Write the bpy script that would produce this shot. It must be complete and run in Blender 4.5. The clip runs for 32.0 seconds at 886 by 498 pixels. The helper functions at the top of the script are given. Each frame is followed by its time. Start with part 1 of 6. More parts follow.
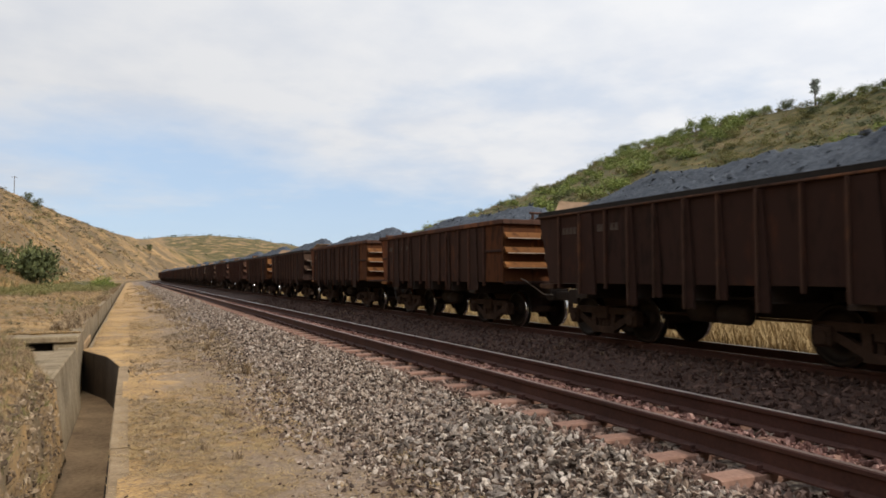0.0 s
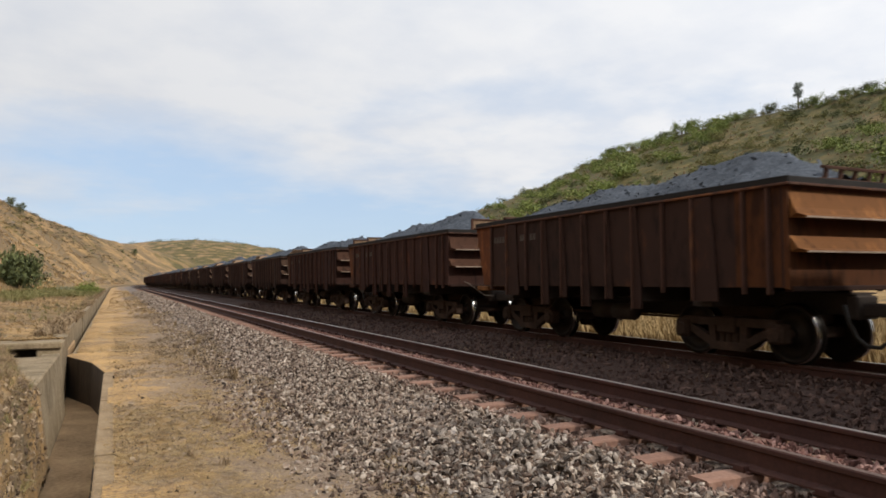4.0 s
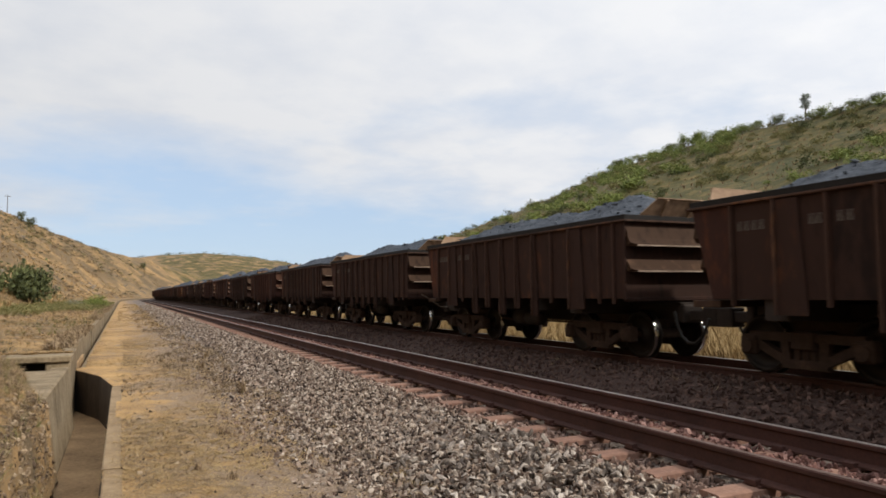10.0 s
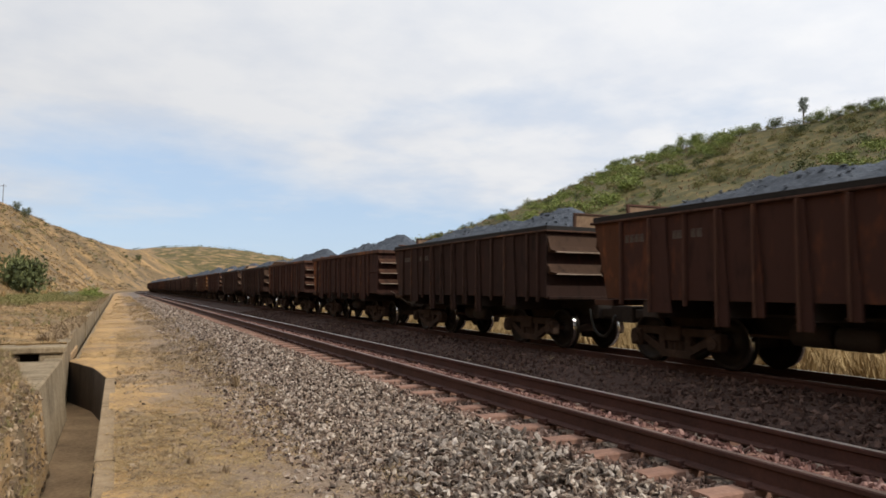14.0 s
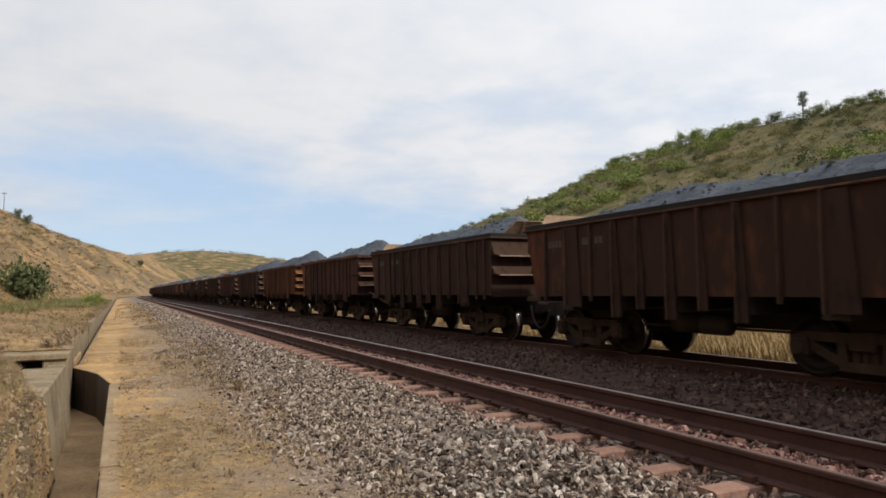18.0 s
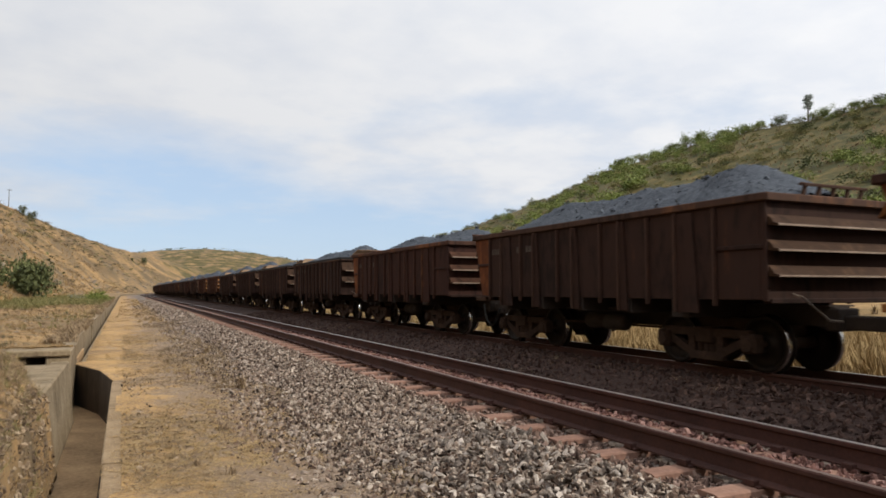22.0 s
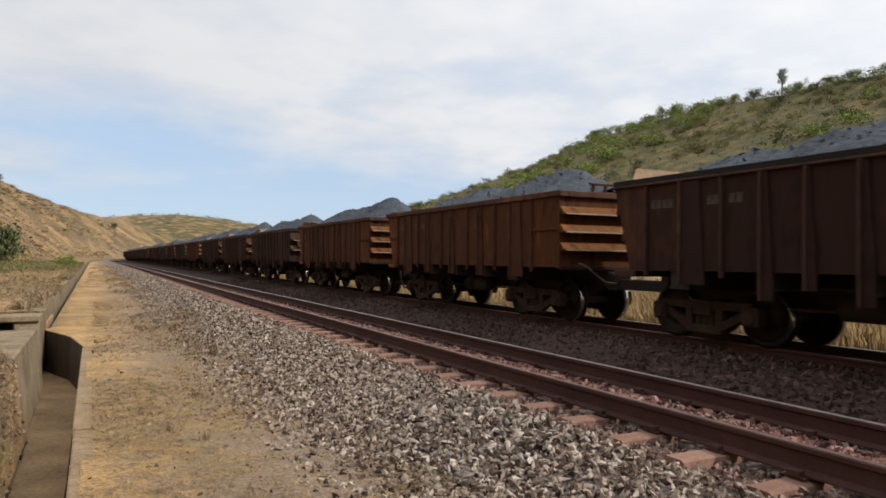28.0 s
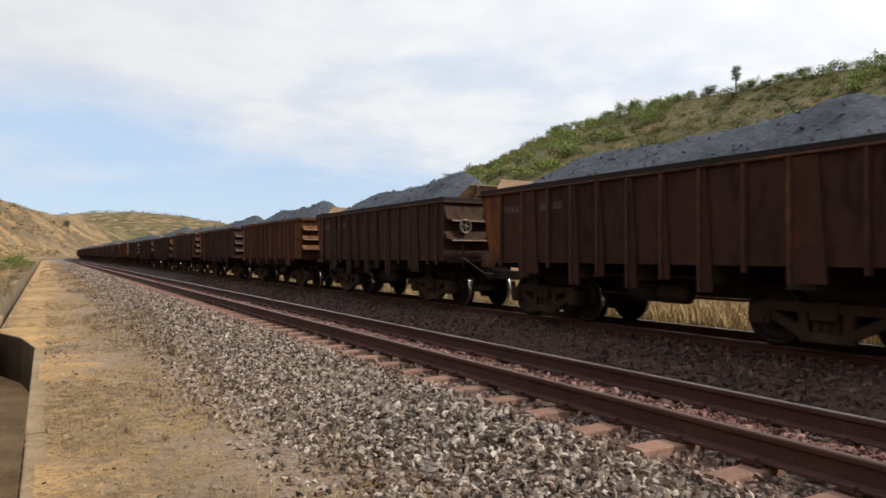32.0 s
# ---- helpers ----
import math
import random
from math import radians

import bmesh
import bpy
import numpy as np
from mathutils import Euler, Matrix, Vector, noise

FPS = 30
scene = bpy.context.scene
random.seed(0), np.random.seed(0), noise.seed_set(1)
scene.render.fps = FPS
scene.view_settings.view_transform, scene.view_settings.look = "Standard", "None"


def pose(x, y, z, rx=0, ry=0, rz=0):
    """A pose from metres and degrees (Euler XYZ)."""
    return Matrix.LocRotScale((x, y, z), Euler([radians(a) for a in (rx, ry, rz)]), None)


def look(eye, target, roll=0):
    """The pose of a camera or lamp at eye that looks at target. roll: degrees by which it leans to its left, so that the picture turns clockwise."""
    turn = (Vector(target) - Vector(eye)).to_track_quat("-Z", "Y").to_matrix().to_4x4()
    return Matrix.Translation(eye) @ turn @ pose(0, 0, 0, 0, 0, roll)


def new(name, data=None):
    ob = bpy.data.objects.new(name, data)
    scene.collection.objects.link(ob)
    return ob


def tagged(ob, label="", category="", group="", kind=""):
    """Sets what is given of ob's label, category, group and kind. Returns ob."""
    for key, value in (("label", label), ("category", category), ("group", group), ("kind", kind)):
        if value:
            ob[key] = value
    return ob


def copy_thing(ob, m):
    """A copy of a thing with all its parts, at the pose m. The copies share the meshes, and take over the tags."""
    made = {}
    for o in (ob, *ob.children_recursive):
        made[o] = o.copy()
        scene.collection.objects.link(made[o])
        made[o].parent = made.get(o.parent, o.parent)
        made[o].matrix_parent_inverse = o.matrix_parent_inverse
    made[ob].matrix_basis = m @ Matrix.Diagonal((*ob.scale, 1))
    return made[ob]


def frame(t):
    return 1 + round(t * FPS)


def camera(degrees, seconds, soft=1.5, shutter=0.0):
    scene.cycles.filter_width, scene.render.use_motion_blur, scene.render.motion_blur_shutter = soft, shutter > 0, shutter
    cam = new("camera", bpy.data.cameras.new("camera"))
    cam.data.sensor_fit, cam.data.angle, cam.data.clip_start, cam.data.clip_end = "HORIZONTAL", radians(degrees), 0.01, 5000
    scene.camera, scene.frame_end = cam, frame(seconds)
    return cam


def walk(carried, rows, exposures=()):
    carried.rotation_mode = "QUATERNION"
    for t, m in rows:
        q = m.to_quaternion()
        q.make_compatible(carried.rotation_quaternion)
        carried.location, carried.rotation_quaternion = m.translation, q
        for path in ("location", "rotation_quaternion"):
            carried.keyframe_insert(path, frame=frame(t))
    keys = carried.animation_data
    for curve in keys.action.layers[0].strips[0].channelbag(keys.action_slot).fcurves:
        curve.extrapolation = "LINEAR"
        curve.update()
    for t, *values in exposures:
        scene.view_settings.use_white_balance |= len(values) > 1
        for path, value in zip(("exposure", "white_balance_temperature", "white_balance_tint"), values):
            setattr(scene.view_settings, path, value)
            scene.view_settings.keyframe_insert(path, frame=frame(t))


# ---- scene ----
# World: x to the right of the line, y along the line, z up, 0 at the rail heads.
EYE = 1.217
cam = camera(65.4, 32.0, soft=1.7, shutter=0.15)
AIM = [  # seconds, yaw, pitch, roll in degrees
    (0, -24.42, 2.26, -0.13), (0.5, -24.62, 2.27, 0.08), (1, -24.62, 2.12, 0.82), (1.5, -24.85, 2.10, 0.68),
    (2, -25.04, 2.12, 0.40), (2.5, -25.14, 2.27, 0.08), (3, -25.27, 2.34, -0.27), (3.5, -25.41, 2.41, -0.44),
    (5.5, -25.62, 2.91, -0.05), (6, -25.56, 2.94, 0.00), (6.5, -25.48, 3.04, 0.10), (7, -25.20, 3.35, 0.15),
    (7.5, -25.02, 3.67, -0.15), (8, -24.82, 4.07, -0.37), (8.5, -24.73, 4.24, -0.48), (9, -24.73, 4.21, -0.50),
    (9.5, -24.78, 3.90, -0.46), (10, -24.86, 3.60, -0.57), (10.5, -25.02, 3.42, -0.82), (11, -25.16, 3.34, -0.73),
    (11.5, -25.12, 3.33, -0.62), (12, -25.20, 3.33, -0.53), (12.5, -25.12, 3.35, -0.42), (13, -25.08, 3.32, 0.05),
    (13.5, -25.11, 3.34, 0.33), (14, -25.16, 3.37, 0.37), (14.5, -25.16, 3.37, 0.04), (16.5, -25.23, 3.28, -0.39),
    (17, -25.19, 3.34, -0.68), (17.5, -25.09, 3.38, -0.70), (18, -25.05, 3.38, -0.58), (18.5, -25.05, 3.42, -0.47),
    (19, -25.12, 3.21, -0.35), (19.5, -25.14, 3.17, -0.39), (20, -25.15, 3.19, -0.26), (20.5, -25.14, 3.32, -0.13),
    (21, -25.07, 3.35, 0.08), (21.5, -25.05, 3.37, 0.03), (22, -24.79, 3.41, -0.05), (22.5, -24.55, 3.58, -0.07),
    (23, -24.41, 3.88, -0.14), (23.5, -24.21, 3.95, -0.14), (24, -24.27, 3.74, -0.41), (24.5, -24.82, 2.82, -0.81),
    (25, -25.24, 2.15, -0.83), (25.5, -25.57, 1.81, -0.87), (27.5, -26.84, 0.59, -0.12), (28, -26.85, 0.83, 0.53),
    (28.5, -26.71, 1.21, 1.44), (29, -26.69, 1.13, 0.98), (29.5, -26.82, 1.18, 0.54), (30, -27.39, 1.12, 0.03),
    (30.5, -27.90, 1.00, -0.20), (31, -28.69, 0.83, -0.27), (31.5, -29.46, 0.63, -0.10), (32, -29.96, 0.48, 0.04)]
walk(cam, [(t, pose(0, 0, EYE, 90 + p, 0, w) @ pose(0, 0, 0, 0, 0, r)) for t, w, p, r in AIM],
     exposures=((0, 0.0), (30.5, 0.0), (32, 0.10)))

# ---------------------------------------------------------------- light
SUN_EL, SUN_AZ = 41.0, 139.0       # degrees; azimuth clockwise from +y
sun = new("sun", bpy.data.lights.new("sun", "SUN"))
sun.data.energy, sun.data.angle, sun.data.color = 3.15, radians(2.5), (1.0, 0.92, 0.80)
_d = Vector((math.sin(radians(SUN_AZ)) * math.cos(radians(SUN_EL)), math.cos(radians(SUN_AZ)) * math.cos(radians(SUN_EL)), math.sin(radians(SUN_EL))))
sun.matrix_world = look(_d * 60, (0, 0, 0))


def sky_world():
    w = bpy.data.worlds.new("sky")
    scene.world = w
    w.use_nodes = True
    nt = w.node_tree
    nt.nodes.clear()
    N, L = nt.nodes.new, nt.links.new
    out, bg = N("ShaderNodeOutputWorld"), N("ShaderNodeBackground")
    sky = N("ShaderNodeTexSky")
    sky.sky_type, sky.sun_disc = "NISHITA", False
    sky.sun_elevation, sky.sun_rotation = radians(SUN_EL), radians(SUN_AZ)
    sky.air_density, sky.dust_density, sky.ozone_density = 1.0, 0.4, 2.0
    tc, sep = N("ShaderNodeTexCoord"), N("ShaderNodeSeparateXYZ")
    L(tc.outputs["Generated"], sep.inputs[0])

    def m(op, a, b=None, c=None, clamp=False):
        n = N("ShaderNodeMath")
        n.operation, n.use_clamp = op, clamp
        for i, v in enumerate((a, b, c)):
            if v is None:
                continue
            if isinstance(v, (int, float)):
                n.inputs[i].default_value = v
            else:
                L(v, n.inputs[i])
        return n.outputs[0]
    # a flat cloud layer far overhead, seen in perspective
    h = m("ADD", m("MAXIMUM", sep.outputs[2], 0.0), 0.16)
    comb = N("ShaderNodeCombineXYZ")
    L(m("DIVIDE", sep.outputs[0], h), comb.inputs[0])
    L(m("DIVIDE", sep.outputs[1], h), comb.inputs[1])
    comb.inputs[2].default_value = 3.3
    big, fine = N("ShaderNodeTexNoise"), N("ShaderNodeTexNoise")
    for n, s, det in ((big, 0.85, 6.0), (fine, 3.2, 8.0)):
        n.inputs["Scale"].default_value, n.inputs["Detail"].default_value, n.inputs["Roughness"].default_value = s, det, 0.55
        L(comb.outputs[0], n.inputs["Vector"])
    mixn = m("ADD", m("MULTIPLY", big.outputs[0], 0.8), m("MULTIPLY", fine.outputs[0], 0.2))
    rise = m("MULTIPLY", m("SUBTRACT", sep.outputs[2], 0.085), 4.0, clamp=True)   # clear air along the horizon
    # thicker and brighter towards the sun's side
    dot = N("ShaderNodeVectorMath")
    dot.operation = "DOT_PRODUCT"
    L(tc.outputs["Generated"], dot.inputs[0])
    dot.inputs[1].default_value = _d
    near_sun = dot.outputs["Value"]
    cover = m("ADD", m("ADD", mixn, m("MULTIPLY", rise, 0.41)), m("MULTIPLY", near_sun, 0.12))
    ramp = N("ShaderNodeValToRGB")
    ramp.color_ramp.elements[0].position, ramp.color_ramp.elements[1].position = 0.44, 0.74
    ramp.color_ramp.elements[0].color = (0.10, 0.10, 0.10, 1)
    L(cover, ramp.inputs[0])
    tone = N("ShaderNodeValToRGB")
    tone.color_ramp.elements[0].position, tone.color_ramp.elements[1].position = 0.36, 0.62
    tone.color_ramp.elements[0].color, tone.color_ramp.elements[1].color = (7.9, 8.2, 8.8, 1), (8.9, 9.0, 9.25, 1)
    L(fine.outputs[0], tone.inputs[0])
    mix = N("ShaderNodeMix")
    mix.data_type = "RGBA"
    L(ramp.outputs[0], mix.inputs["Factor"])
    clear = N("ShaderNodeMix")
    clear.data_type = "RGBA"
    clear.inputs["Factor"].default_value = 0.7
    L(sky.outputs[0], clear.inputs[6])
    clear.inputs[7].default_value = (4.9, 6.5, 8.8, 1)
    glow = N("ShaderNodeMix")
    glow.data_type, glow.blend_type = "RGBA", "MULTIPLY"
    glow.inputs["Factor"].default_value = 1.0
    L(tone.outputs[0], glow.inputs[6])
    L(m("MULTIPLY_ADD", near_sun, 0.28, 0.925), glow.inputs[7])
    L(clear.outputs[2], mix.inputs[6])
    L(glow.outputs[2], mix.inputs[7])
    L(mix.outputs[2], bg.inputs[0])
    bg.inputs[1].default_value = 0.105
    L(bg.outputs[0], out.inputs[0])


sky_world()


# ---------------------------------------------------------------- materials
def material(name, stops, scale=4.0, rough=0.85, fine=40.0, bump=0.3, metal=0.0, stretch=(1, 1, 1), per_object=0.0, per_island=0.0,
             coords="Object", detail=5.0, spec=0.3, dist=0.02, fine_mix=0.45):
    """Colour from noise at two scales through a ramp of (place, colour) stops, with bump and per-piece variety."""
    ma = bpy.data.materials.new(name)
    ma.use_nodes = True
    nt = ma.node_tree
    N, L = nt.nodes.new, nt.links.new
    bs = nt.nodes["Principled BSDF"]
    tc, mp = N("ShaderNodeTexCoord"), N("ShaderNodeMapping")
    if coords == "World":
        geo = N("ShaderNodeNewGeometry")
        L(geo.outputs["Position"], mp.inputs[0])
    else:
        L(tc.outputs["Object"], mp.inputs[0])
    mp.inputs["Scale"].default_value = stretch
    a, b = N("ShaderNodeTexNoise"), N("ShaderNodeTexNoise")
    for n, s in ((a, scale), (b, fine)):
        n.inputs["Scale"].default_value, n.inputs["Detail"].default_value = s, detail
        n.inputs["Roughness"].default_value = 0.6
        L(mp.outputs[0], n.inputs["Vector"])
    mixf = N("ShaderNodeMix")
    mixf.inputs[0].default_value = fine_mix
    L(a.outputs[0], mixf.inputs[2])
    L(b.outputs[0], mixf.inputs[3])
    fac = mixf.outputs[0]
    for src, amount in (("o", per_object), ("i", per_island)):
        if not amount:
            continue
        if src == "o":
            rnd = N("ShaderNodeObjectInfo").outputs["Random"]
        else:
            rnd = N("ShaderNodeNewGeometry").outputs["Random Per Island"]
        md = N("ShaderNodeMath")
        md.operation = "MULTIPLY_ADD"
        L(rnd, md.inputs[0])
        md.inputs[1].default_value = amount
        L(fac, md.inputs[2])
        sb = N("ShaderNodeMath")
        sb.operation = "SUBTRACT"
        L(md.outputs[0], sb.inputs[0])
        sb.inputs[1].default_value = amount / 2
        fac = sb.outputs[0]
    rp = N("ShaderNodeValToRGB")
    el = rp.color_ramp.elements
    while len(el) < len(stops):
        el.new(0.5)
    for e, (p, c) in zip(el, stops):
        e.position, e.color = p, (*c, 1)
    L(fac, rp.inputs[0])
    L(rp.outputs[0], bs.inputs["Base Color"])
    bs.inputs["Roughness"].default_value, bs.inputs["Metallic"].default_value = rough, metal
    bs.inputs["Specular IOR Level"].default_value = spec
    if bump:
        bp = N("ShaderNodeBump")
        bp.inputs["Strength"].default_value, bp.inputs["Distance"].default_value = bump, dist
        L(mixf.outputs[0], bp.inputs["Height"])
        L(bp.outputs[0], bs.inputs["Normal"])
    return ma


def rust(name, dark, mid, bright):
    return material(name, [(0.36, dark), (0.47, mid), (0.55, mid), (0.66, bright)], scale=0.9, fine=7.0, rough=0.85, bump=0.35,
                    stretch=(1, 1, 0.35), coords="Object", dist=0.01, per_object=0.10, spec=0.16)


